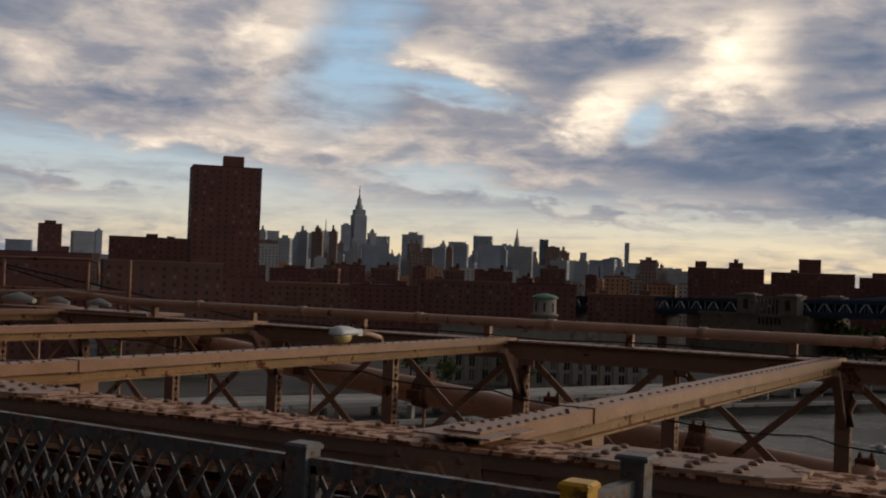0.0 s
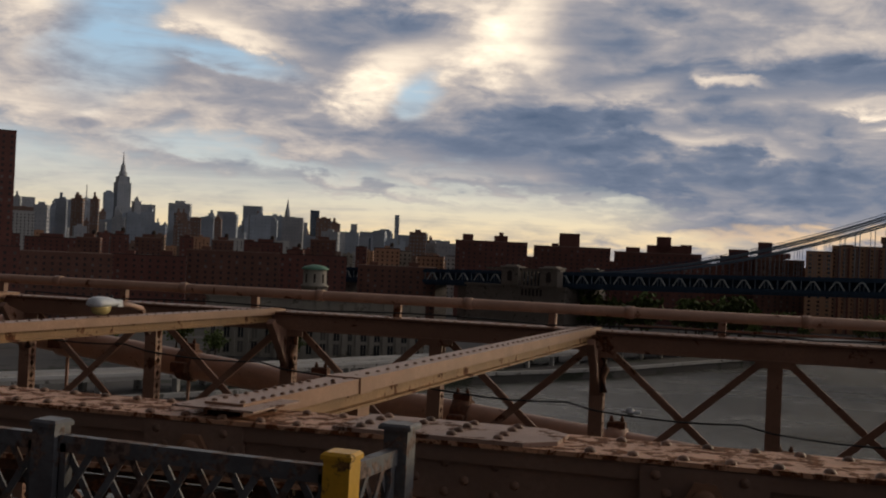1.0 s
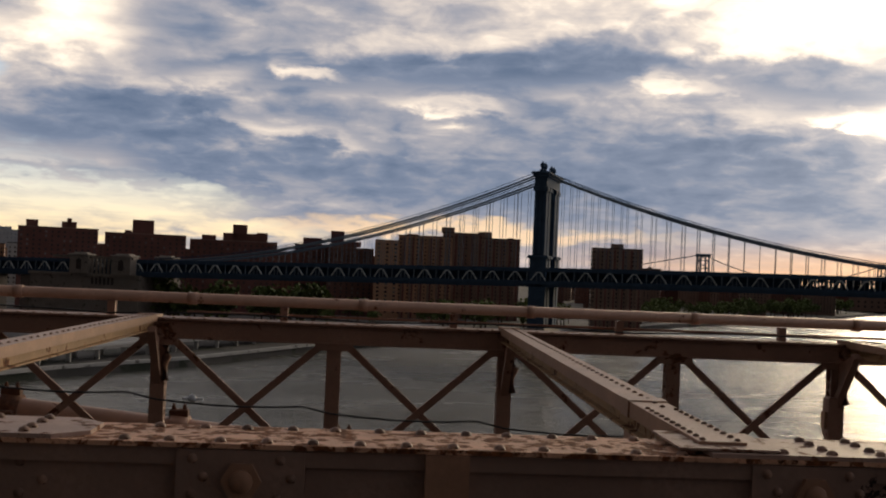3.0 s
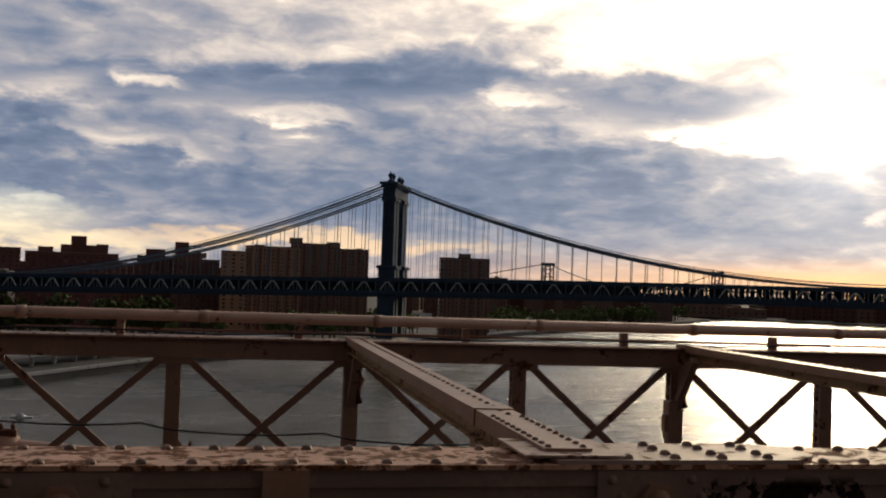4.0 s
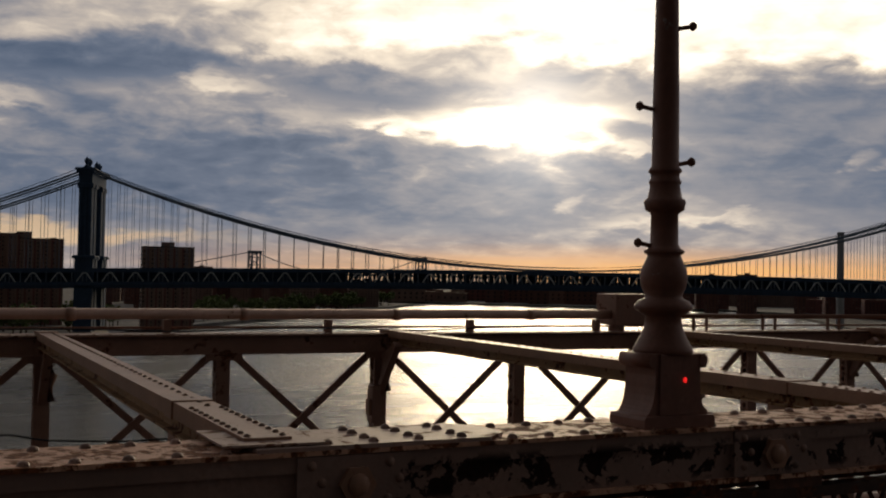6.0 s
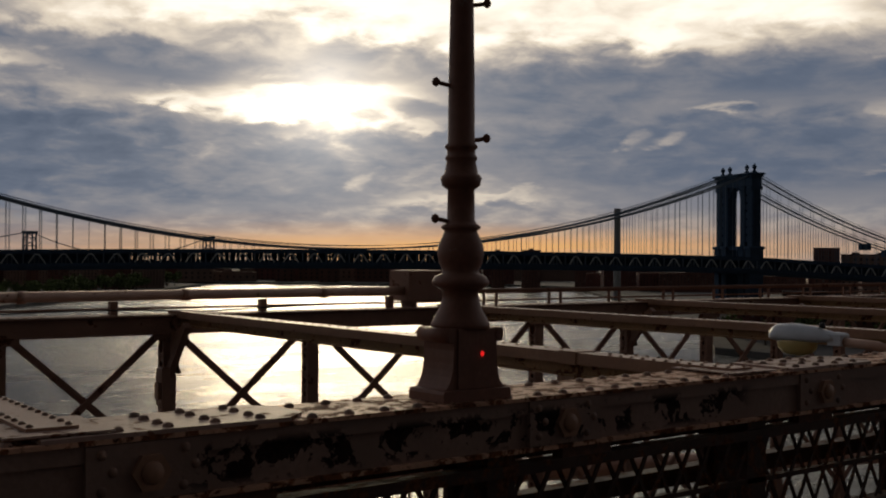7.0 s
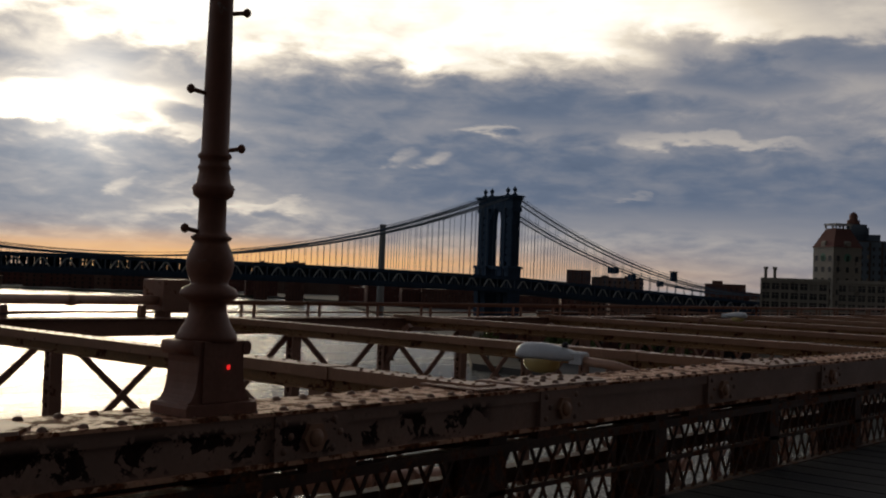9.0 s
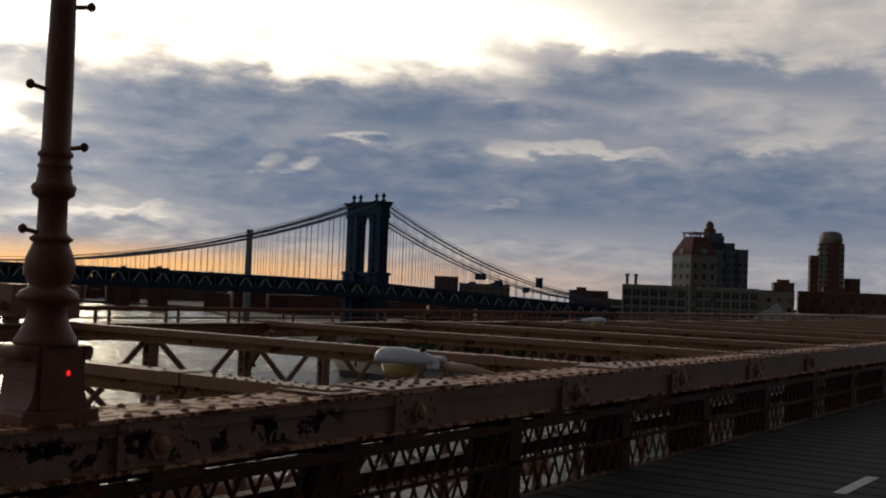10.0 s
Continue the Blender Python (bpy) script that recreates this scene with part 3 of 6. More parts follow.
def cable_z(x):
    if 0 <= x <= SPAN:
        return 5.6 + (TOP - 0.4 - 5.6) * (2 * x / SPAN - 1) ** 2
    d = -x if x < 0 else x - SPAN
    a, b = (0.4297, 0.000896) if x < 0 else (0.512, 0.00128)
    return TOP - 0.4 - a * d + b * d * d


def along(geo, xs, y0, y1, z0, z1):
    """A long box that follows the deck's profile over the stations xs."""
    vs = [(x, y, z + deck_rise(x)) for x in xs for y, z in ((y0, z0), (y1, z0), (y1, z1), (y0, z1))]
    n = len(xs)
    fs = [(i * 4 + k, (i + 1) * 4 + k, (i + 1) * 4 + (k + 1) % 4, i * 4 + (k + 1) % 4) for i in range(n - 1) for k in range(4)]
    return geo.add(vs, fs + [(0, 1, 2, 3), (n * 4 - 1, n * 4 - 2, n * 4 - 3, n * 4 - 4)])


def far_bridge():
    m = Matrix.Translation(PM) @ Matrix.Rotation(math.atan2(U.y, U.x), 4, "Z")
    root = thing("suspension_bridge", "blue steel suspension bridge with two tall towers across the river", "bridge", m)
    x0, x1, step = -SIDE - 200, SPAN + SIDE + 190, 11.2
    xs = [x0 + step * k for k in range(int((x1 - x0) / step) + 1)]
    part("deck", along(along(Geo(), xs, -HALF_W, HALF_W, ROAD_BOT - 1.2, ROAD_BOT + 0.9), xs, -HALF_W + 3, HALF_W - 3, ROAD_TOP - 0.6, ROAD_TOP), M_STEELBLUE, root)
    for yy in (-HALF_W - 0.3, HALF_W + 0.3):
        for zz, h in ((ROAD_BOT + 0.9, 1.7), (ROAD_TOP - 0.1, 1.3)):
            part("chord", along(Geo(), xs, yy - 0.5, yy + 0.5, zz - h / 2, zz + h / 2), M_STEELBLUE, root)
        part("railing", along(Geo(), xs, yy - 0.1, yy + 0.1, ROAD_TOP + 0.5, ROAD_TOP + 1.2), M_STEELBLUE, root)
        arches, posts = Geo(), Geo()
        for x in xs[:-1]:
            d = deck_rise(x + step / 2)
            zb, zt, yf = ROAD_BOT + 1.8 + d, ROAD_TOP - 1.0 + d, yy - 0.45
            for p, q in (((2.1, zb), (4.5, zt - 0.3)), ((4.5, zt - 0.3), (5.0, zt)), ((5.0, zt), (6.2, zt)), ((6.2, zt), (6.7, zt - 0.3)), ((6.7, zt - 0.3), (9.1, zb))):
                arches.bar((x + p[0], yf, p[1]), (x + q[0], yf, q[1]), 0.5, 0.62, (0, 1, 0))
            for k, w in ((4.7, 0.16), (6.5, 0.16), (0.0, 0.2)):
                posts.box(x + k - w, x + k + w, yy - 0.4, yy + 0.1, zb - 0.2, zt + 0.4)
        part("truss_web", arches, M_STEELPALE, root, "pale arched web members", "stuff")
        part("truss_post", posts, M_STEELMID, root, "", "stuff")
    # solid dark boxes for shaded tracks and inner trusses; light passes only at midspan
    inner = Geo()
    mid = [x for x in xs if 110 < x < SPAN - 70]
    for run in ([x for x in xs if x <= mid[0]], [x for x in xs if x >= mid[-1]]):
        along(inner, run, -6, 6, ROAD_BOT + 0.8, ROAD_TOP - 0.5)
    along(inner, mid, -6, 6, ROAD_BOT + 0.8, ROAD_BOT + 2.7)
    x = mid[0]
    while x < mid[-1]:
        w = rng.uniform(0.8, 3.0)
        inner.box(x, x + w, -1, 1, ROAD_BOT + 2 + deck_rise(x), ROAD_TOP - 0.4 + deck_rise(x))
        x += w + rng.uniform(0.3, 0.9)
    part("inner_frame", inner, M_STEELBLUE, root, "", "stuff")
    for tx in (0.0, SPAN):
        tw = part("tower", Geo().box(tx - 5.0, tx + 5.0, -HALF_W - 3, HALF_W + 3, WATER_Z - 1, -26).box(tx - 7, tx + 7, -HALF_W - 5, HALF_W + 5, WATER_Z - 1, -35, 1.5), M_STONE, root)
        for cy in (-15.6, -8.4, 8.4, 15.6):
            part("pedestal", Geo().box(tx - 4.0, tx + 4.0, cy - 2.4, cy + 2.4, -26, 7.0), M_STEELBLUE, tw)
            part("collar", Geo().box(tx - 5.0, tx + 5.0, cy - 3.0, cy + 3.0, 7.0, 8.6, 0.6), M_STEELBLUE, tw)
            fl = [(-3.0, 1.9), (-2.9, -1.9), (-2.6, -2.3), (-1.7, -2.3), (-1.6, -1.8), (-0.5, -1.8), (-0.4, -2.3), (0.4, -2.3), (0.5, -1.8), (1.6, -1.8), (1.7, -2.3), (2.6, -2.3), (2.9, -1.9), (3.0, 1.9)]
            part("column", Geo().prism([(tx + px, cy + py) for px, py in fl], 8.6, TOP - 9.2), M_STEELBLUE, tw)
            part("capital", Geo().box(tx - 3.5, tx + 3.5, cy - 2.6, cy + 2.6, TOP - 9.2, TOP - 7.0, 0.3), M_STEELBLUE, tw)
        port = Geo()
        port.box(tx - 3.0, tx + 3.0, -HALF_W, HALF_W, TOP - 7, TOP - 2.4)
        port.box(tx - 3.9, tx + 3.9, -HALF_W - 0.8, HALF_W + 0.8, TOP - 2.4, TOP - 1.0, 0.4)
        port.box(tx - 4.6, tx + 4.6, -HALF_W - 1.3, HALF_W + 1.3, TOP - 1.0, TOP, 0.4)
        # arched head of the middle opening and the laced outer bays
        for k in range(9):
            a = math.pi * k / 8
            port.box(tx - 2.2, tx + 2.2, -6.0 * math.cos(a) - 1.2, -6.0 * math.cos(a) + 1.2, TOP - 13 + 5.6 * math.sin(a), TOP - 6.5)
        for s in (-1, 1):
            z = 11.0
            while z < TOP - 9:
                port.box(tx - 2.3, tx + 2.3, min(s * 9.5, s * 14.5), max(s * 9.5, s * 14.5), z, z + 3.3)
                z += 4.3
        port.box(tx - 2.6, tx + 2.6, -HALF_W, HALF_W, ROAD_TOP + 4.4, ROAD_TOP + 6.5)
        part("portal", port, M_STEELBLUE, tw)
        for cy in (-15.6, -8.4, 8.4, 15.6):
            part("finial", Geo().lathe([(1.3, 0), (1.3, 1.0), (0.7, 1.3), (0.65, 2.0), (1.05, 2.6), (1.25, 3.3), (1.0, 4.0), (0.45, 4.5), (0.2, 5.2)], 10, (tx, cy, TOP)), M_STEELBLUE, tw)

    n = 46
    for cy in (-15.6, -8.4, 8.4, 15.6):
        for a, b in ((-SIDE, 0.0), (0.0, SPAN), (SPAN, SPAN + SIDE)):
            pts = [(a + (b - a) * k / n, cy, cable_z(a + (b - a) * k / n)) for k in range(n + 1)]
            part("cable", Geo().tube(pts, 0.42, 6), M_STEELMID, root, "grey-blue painted main cable")
            rail = Geo()
            for s in (-0.7, 0.7):
                rail.tube([(p[0], p[1] + s, p[2] + 1.5) for p in pts], 0.07, 4)
            part("cable_handrail", rail, M_STEELBLUE, root)
        rest = Geo()
        x = -SIDE + 8
        while x < SPAN + SIDE - 8:
            foot = ROAD_TOP + deck_rise(x)
            if abs(x) > 5 and abs(x - SPAN) > 5 and cable_z(x) > foot + 0.8:
                if cy < 0:
                    part("suspender", Geo().bar((x, cy, foot), (x, cy, cable_z(x)), 0.2, 0.13), M_STEELMID, root)
                else:
                    rest.bar((x, cy, foot), (x, cy, cable_z(x)), 0.2, 0.13)
            x += 7.0
        if cy > 0:
            part("far_suspender", rest, M_STEELMID, root, "", "stuff")
    # work platforms hanging from the eastern side span
    for d, y, w, up, down in ((96, 15.6, 3.4, 0.3, 3.2), (111, 15.6, 2.2, 0.2, 3.6), (118, -15.6, 1.6, 4.2, 1.5), (128, 8.4, 1.6, 0.2, 3.0)):
        x = SPAN + d
        z = cable_z(x)
        part("cable_platform", Geo().box(x - w, x + w, y - 1.5, y + 1.5, z - down, z + up, 0.2).box(x - w - 0.4, x + w + 0.4, y - 1.8, y + 1.8, z + up, z + up + 0.4), M_STEELBLUE, root)
    for x, s in ((-234, 1), (SPAN + 234, -1)):
        d = deck_rise(x)
        bot, top = ROAD_BOT + d, ROAD_TOP + d
        an = part("anchorage", Geo().box(x - 40, x + 25, -HALF_W - 4, HALF_W + 4, LAND_Z, bot), M_STONE, root, "granite anchorage with arched colonnade")
        for px in (x - 9, x + 16):
            for sy in (-1, 1):
                blk = Geo().box(px - 5.5, px + 5.5, sy * (HALF_W + 4) - 3, sy * (HALF_W + 4) + 3, bot, top + 2.8, 0.3)
                blk.box(px - 6.2, px + 6.2, sy * (HALF_W + 4) - 3.6, sy * (HALF_W + 4) + 3.6, top + 2.8, top + 3.6, 0.4)
                blk.box(px - 4.2, px + 4.2, sy * (HALF_W + 4) - 2.2, sy * (HALF_W + 4) + 2.2, top + 3.6, top + 4.4, 0.8)
                part("pavilion", blk, M_STONE, an)
                part("arched_window", Geo().box(px - 1.5, px + 1.5, sy * (HALF_W + 4) - 3.2, sy * (HALF_W + 4) + 3.2, top - 4.5, top + 0.6).lathe([(0.1, -0.05), (1.5, 0.0), (1.4, 0.7), (0.8, 1.25), (0.1, 1.5)], 12, (px, sy * (HALF_W + 4) - 1.7, top + 0.6)), M_ROOF, an)
        for k in range(6):
            xx = x - 2.3 + k * 2.4
            part("pillar", Geo().box(xx - 0.5, xx + 0.5, -HALF_W - 5, -HALF_W - 3.8, bot, top + 1.2), M_STONE, an)
            part("small_window", Geo().box(xx - 0.6, xx + 0.6, -HALF_W - 4.3, -HALF_W - 3.8, bot - 5.5, bot - 2.0), M_ROOF, an)
        part("cornice", Geo().box(x - 26, x + 22, -HALF_W - 5.4, -HALF_W - 3.4, top + 1.2, top + 2.5).box(x - 41, x + 26, -HALF_W - 5, -HALF_W - 3.4, bot - 1.4, bot), M_STONE, an)
    # approach piers
    for x in (x0 + 20, x0 + 55, x0 + 90, x0 + 125, x1 - 20, x1 - 60, x1 - 100):
        part("pier", Geo().box(x - 3, x + 3, -14, 14, LAND_Z, ROAD_BOT + deck_rise(x)), M_STONE, root)


far_bridge()


# ---------------------------------------------------------------- buildings
def building(name, label, az, d, w, top, depth, mat, turn=0.0, caps=(), win=(0, 0), tank=0, wmat=None, base=LAND_Z, skip=0.0, group="", bands=0, roof=None, fins=0.0):
    """A building at bearing az and distance d whose front looks at the river bridge; caps are roof blocks (offset, width, rise);
    win is the spacing of its windows across and up."""
    a = radians(az)
    m = Matrix.Translation((d * math.sin(a), d * math.cos(a), 0)) @ Matrix.Rotation(-a + radians(turn), 4, "Z")
    root = thing(name, label, "building", m, group)
    part("wall", Geo().box(-w / 2, w / 2, 0, depth, base, top), mat, root)
    par = max(0.35, d / 1500)
    # tan parapets put the light along roof edges into the colour
    part("parapet", Geo().box(-w / 2 - par * 0.4, w / 2 + par * 0.4, -par * 0.4, depth + par * 0.4, top, top + par), roof or (mat if d > 1200 else M_TANB if mat is M_BRICK2 else M_ROOF), root)
    for off, cw, rise in caps:
        part("rooftop_block", Geo().box(off - cw / 2, off + cw / 2, depth * 0.3, depth * 0.3 + max(3.0, cw * 0.8), top, top + rise), mat, root)
    if bands:
        gb = Geo()
        z = base + bands
        while z < top - 1:
            gb.box(-w / 2 - 0.2, w / 2 + 0.2, -0.25, 0.0, z, z + 0.5)
            z += bands
        part("floor_band", gb, M_CONC if mat is not M_CREAM else M_CREAM, root, "", "stuff")
    if fins:
        # balcony stacks repeated across: pale strip, then a raised dark strip for shade between
        n = max(2, round(w / fins))
        for k in range(n):
            cx = -w / 2 + w * (k + 0.5) / n
            part("pilaster", Geo().box(cx - fins * 0.2, cx + fins * 0.04, -0.9, 0.0, base, top - 1.5), M_TANB, root)
            part("recess", Geo().box(cx + fins * 0.06, cx + fins * 0.26, -0.35, 0.0, base, top - 0.8), M_BRICK, root)
    if win[0]:
        sx, sz = win
        wmat = wmat or (M_BRICKWIN if mat in (M_BRICK, M_BRICK2) else M_GLASS)
        gw = Geo()
        made = 0
        q = max(0.12, d / 5000)
        pane = Geo().box(-sx * 0.17, sx * 0.17, -q, 0.2, -sz * 0.28, sz * 0.2).mesh("window", wmat) if d < 860 else None
        nx = max(1, int(w / sx))
        z = top - sz * 0.9
        low = max(base + 2, top - 70)
        q = max(0.12, d / 5000)
        while z > low:
            for k in range(nx):
                if rng.random() < skip:
                    continue
                cx = -w / 2 + w * (k + 0.5) / nx
                if d < 860 and made < 70:
                    made += 1
                    part("window", pane, None, root, at=Matrix.Translation((cx, 0, z)))
                    continue
                gw.box(cx - sx * 0.17, cx + sx * 0.17, -q, 0.2, z - sz * 0.28, z + sz * 0.2)
            for k in range(max(1, int(depth / sx))):
                cy = depth * (k + 0.5) / max(1, int(depth / sx))
                for s in (-1, 1):
                    xx = s * (w / 2 + q * 0.5)
                    gw.box(xx - q * 0.5, xx + q * 0.5, cy - sx * 0.24, cy + sx * 0.24, z - sz * 0.28, z + sz * 0.2)
            z -= sz
        part("window_grid", gw, wmat, root, "rows of dark windows", "stuff")
    if tank:
        tg = Geo().lathe([(tank, 0), (tank, tank * 2), (tank * 0.1, tank * 2.8)], 12, (w * 0.2, depth * 0.5, top + tank * 1.2))
        for sx_ in (-1, 1):
            for sy_ in (-1, 1):
                tg.bar((w * 0.2 + sx_ * tank * 0.7, depth * 0.5 + sy_ * tank * 0.7, top), (w * 0.2 + sx_ * tank * 0.7, depth * 0.5 + sy_ * tank * 0.7, top + tank * 1.3), 0.3, 0.3)
        part("water_tank", tg, M_ROOF, root)
    return root


B = building
BRICK_LABEL = "dark red brick housing block with rows of windows"
W1 = (3.9, 3.0)
# west bank, near rows
B("apartment_tower", "tall dark brown brick apartment tower with a penthouse", -40.5, 620, 36.9, 58.7, 26, M_BRICK, 6, ((4.0, 10.9, 6.8),), W1, group="west bank towers")
B("apartment_block", BRICK_LABEL, -48.8, 900, 16.2, 33.2, 18, M_BRICK, 4, ((0, 8, 3),), W1, group="west bank blocks")
B("apartment_block", BRICK_LABEL, -44.1, 720, 50.4, 21.0, 18, M_BRICK, 0, ((0.5, 7.2, 2.7), (12, 5, 1.6)), W1, group="west bank blocks")
B("apartment_block", "brown brick slab with a roof edge coloured as lit", -43.45, 455, 46.4, 4.3, 16, M_BRICK2, 6, ((14, 7, 2.0),), W1, roof=M_TANB, group="west bank blocks")
B("apartment_block", BRICK_LABEL, -49.2, 500, 40.0, 6.8, 20, M_BRICK, 0, ((8, 6, 3),), W1, group="west bank blocks")
for az, d, w, top, mat in ((-37.3, 600, 66.8, -3.1, M_BRICK2), (-32.34, 610, 36.8, -2.8, M_BRICK), (-28.3, 620, 50.1, 1.2, M_BRICK2), (-24.3, 640, 38.5, 0.9, M_BRICK), (-20.0, 660, 46.0, -3.5, M_BRICK2), (-40.0, 540, 30, -1.0, M_BRICK)):
    B("apartment_block", BRICK_LABEL, az, d, w, top, 18, mat, rng.uniform(-5, 5), ((-w * 0.3, 5, 2.2), (w * 0.22, 6, 2.8)), W1, group="west bank blocks")
for az, d, w, top, cap in ((-37.0, 900, 37.9, 6.0, 3), (-33.8, 900, 13.6, 10.5, 3), (-32.45, 900, 20.4, 9.0, 3), (-28.8, 900, 15.9, 9.5, 3), (-26.7, 900, 27.2, 9.5, 3), (-23.8, 900, 20.3, 13.5, 3), (-21.85, 900, 8.9, 9.4, 1), (-30.6, 780, 9.0, 9.5, 2), (-35.3, 820, 16, 6.5, 3), (-25.2, 980, 14, 5.0, 3), (-39.0, 980, 20, 8.0, 3)):
    B("apartment_block", BRICK_LABEL, az, d, w, top, 16, rng.choice((M_BRICK, M_BRICK2)), rng.uniform(-6, 6), ((0, w * 0.45, cap),), W1, group="west bank blocks", tank=rng.choice((0, 0, 1.6)))
B("office_block", "white slab building among brick blocks", -38.3, 1500, 27.4, 40.5, 20, M_PALE, 0, (), (4, 4), group="west bank blocks")
B("loft_building", "tan and orange painted loft building", -20.5, 1000, 22, 10.0, 18, M_ORANGE, 4, ((0, 5, 2.5),), (4, 3.6), tank=1.5, group="west bank blocks")
B("loft_building", "cream painted loft building with dark windows", -19.6, 1010, 12, 8.2, 18, M_CREAM, 4, (), (4, 3.6), group="west bank blocks")
B("loft_building", "orange brick low building", -18.3, 1000, 24, 4.5, 18, M_ORANGE, -3, ((5, 5, 2),), (4, 3.6), group="west bank blocks")
B("loft_building", "pale low building with white end wall", -16.9, 990, 20, 5.5, 16, M_PALE, -3, (), (4, 3.6), group="west bank blocks")
# slabs whose tan parapets stand for lit roof edges
for az, d, w, top, caps in ((-15.2, 800, 51.3, 16.4, ((-17, 7.7, 5.0), (7, 9.5, 4.6), (7, 3, 7))), (-11.1, 800, 54.3, 14.8, ((-2, 14.6, 10.0), (-12, 5, 2.5))), (-6.8, 820, 61.9, 13.2, ((4, 10.4, 12.3), (4, 24, 6.0), (20, 8, 7.0), (-18, 10, 4.0))), (-2.2, 850, 46, 13.5, ((-10, 14, 5.6), (9, 10, 11.6), (20, 14, 4.0)))):
    B("apartment_block", "broad dark red brick housing slab with rooftop bulkheads", az, d, w, top, 20, M_BRICK, rng.uniform(-3, 3), caps, W1, group="west bank slabs", roof=M_TANB, skip=0.1)
for az, w, top in ((-13.2, 44, 7.5), (-9.0, 40, 6.5), (-4.4, 44, 8.0), (-0.2, 30, 6.0)):
    B("apartment_block", "low brown brick block between taller housing slabs", az, 930, w, top, 18, M_BRICK2, rng.uniform(-4, 4), ((-w * 0.2, 6, 2.4), (w * 0.25, 5, 1.8)), W1, group="west bank blocks")
B("apartment_block", "brown brick block behind the far bridge", -0.9, 835, 34, 12.0, 18, M_BRICK2, 2, ((0, 9, 3),), W1, group="west bank slabs")
B("apartment_tower", "orange brick tower block", 0.95, 820, 18.0, 18.8, 20, M_ORANGE, 0, (), (5.5, 2.9), group="east side towers")
B("apartment_tower", "tan brick tower block with balcony stacks", 2.9, 835, 40.2, 23.5, 20, M_ORANGE, 2, ((-10, 8, 1.6),), (2.9, 2.9), group="east side towers", fins=6.5)
B("apartment_tower", "tan brick tower block with balcony stacks", 4.8, 860, 31, 27.6, 20, M_TANB, -2, ((-12, 10, 4.6),), (2.6, 2.9), group="east side towers", fins=6.5)
B("apartment_tower", "tan brick tower block with balcony stacks", 6.75, 862, 30, 24.4, 20, M_TANB, 3, ((-12, 10.3, 5.4), (8, 5, 1.4)), (2.6, 2.9), group="east side towers", fins=6.5)
B("apartment_tower", "rounded brown apartment tower", 12.7, 800, 35.1, 19.2, 26, M_TANB, 4, ((0, 8.9, 3.8),), (2.6, 2.9), fins=6.0, group="east side towers")
for k in range(26):
    az = 9.5 + k * 0.52
    d = 1250 + 500 * rng.random()
    B("low_block", "low brick waterfront block", az, d, rng.uniform(18, 38), rng.uniform(-14, 5) + (6 if 14 < az < 17.5 else 0), 16, rng.choice((M_BRICK, M_BRICK2, M_TANB, M_BRICK2)), rng.uniform(-8, 8), ((3, 6, rng.uniform(1, 3)),), (3.6, 3.2), group="distant waterfront blocks")
# midtown skyline, mostly in the hazed tower colours
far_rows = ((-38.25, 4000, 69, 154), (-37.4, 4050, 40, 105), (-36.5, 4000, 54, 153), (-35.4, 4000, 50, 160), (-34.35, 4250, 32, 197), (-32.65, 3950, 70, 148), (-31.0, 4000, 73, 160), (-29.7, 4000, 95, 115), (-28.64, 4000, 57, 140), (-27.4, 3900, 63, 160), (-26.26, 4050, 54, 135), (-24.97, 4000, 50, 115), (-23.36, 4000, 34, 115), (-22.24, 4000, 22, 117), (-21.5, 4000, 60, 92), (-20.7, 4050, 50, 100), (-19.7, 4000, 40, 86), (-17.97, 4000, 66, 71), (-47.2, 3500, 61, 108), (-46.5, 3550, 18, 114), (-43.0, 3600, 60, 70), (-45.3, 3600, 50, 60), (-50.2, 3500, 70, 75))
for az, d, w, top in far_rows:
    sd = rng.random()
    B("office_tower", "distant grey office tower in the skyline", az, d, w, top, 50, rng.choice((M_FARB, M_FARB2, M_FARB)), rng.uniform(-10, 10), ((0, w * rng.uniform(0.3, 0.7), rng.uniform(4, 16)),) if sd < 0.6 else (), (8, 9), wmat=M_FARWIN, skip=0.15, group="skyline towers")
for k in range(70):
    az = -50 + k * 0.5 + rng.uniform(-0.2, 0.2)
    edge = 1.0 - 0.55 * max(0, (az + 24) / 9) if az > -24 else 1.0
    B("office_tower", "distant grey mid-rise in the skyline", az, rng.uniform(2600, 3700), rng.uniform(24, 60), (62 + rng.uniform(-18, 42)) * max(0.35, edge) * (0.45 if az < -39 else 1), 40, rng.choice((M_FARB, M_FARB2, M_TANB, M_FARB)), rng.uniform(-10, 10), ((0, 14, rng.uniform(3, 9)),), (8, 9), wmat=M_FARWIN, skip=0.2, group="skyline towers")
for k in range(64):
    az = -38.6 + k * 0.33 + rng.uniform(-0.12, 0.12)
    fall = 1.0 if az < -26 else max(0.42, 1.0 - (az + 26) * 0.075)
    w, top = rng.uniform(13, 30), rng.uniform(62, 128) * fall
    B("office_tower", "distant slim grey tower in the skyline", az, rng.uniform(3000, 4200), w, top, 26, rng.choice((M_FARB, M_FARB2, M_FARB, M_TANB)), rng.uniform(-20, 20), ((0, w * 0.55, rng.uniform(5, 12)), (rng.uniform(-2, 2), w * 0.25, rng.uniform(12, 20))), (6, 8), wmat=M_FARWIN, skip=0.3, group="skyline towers")
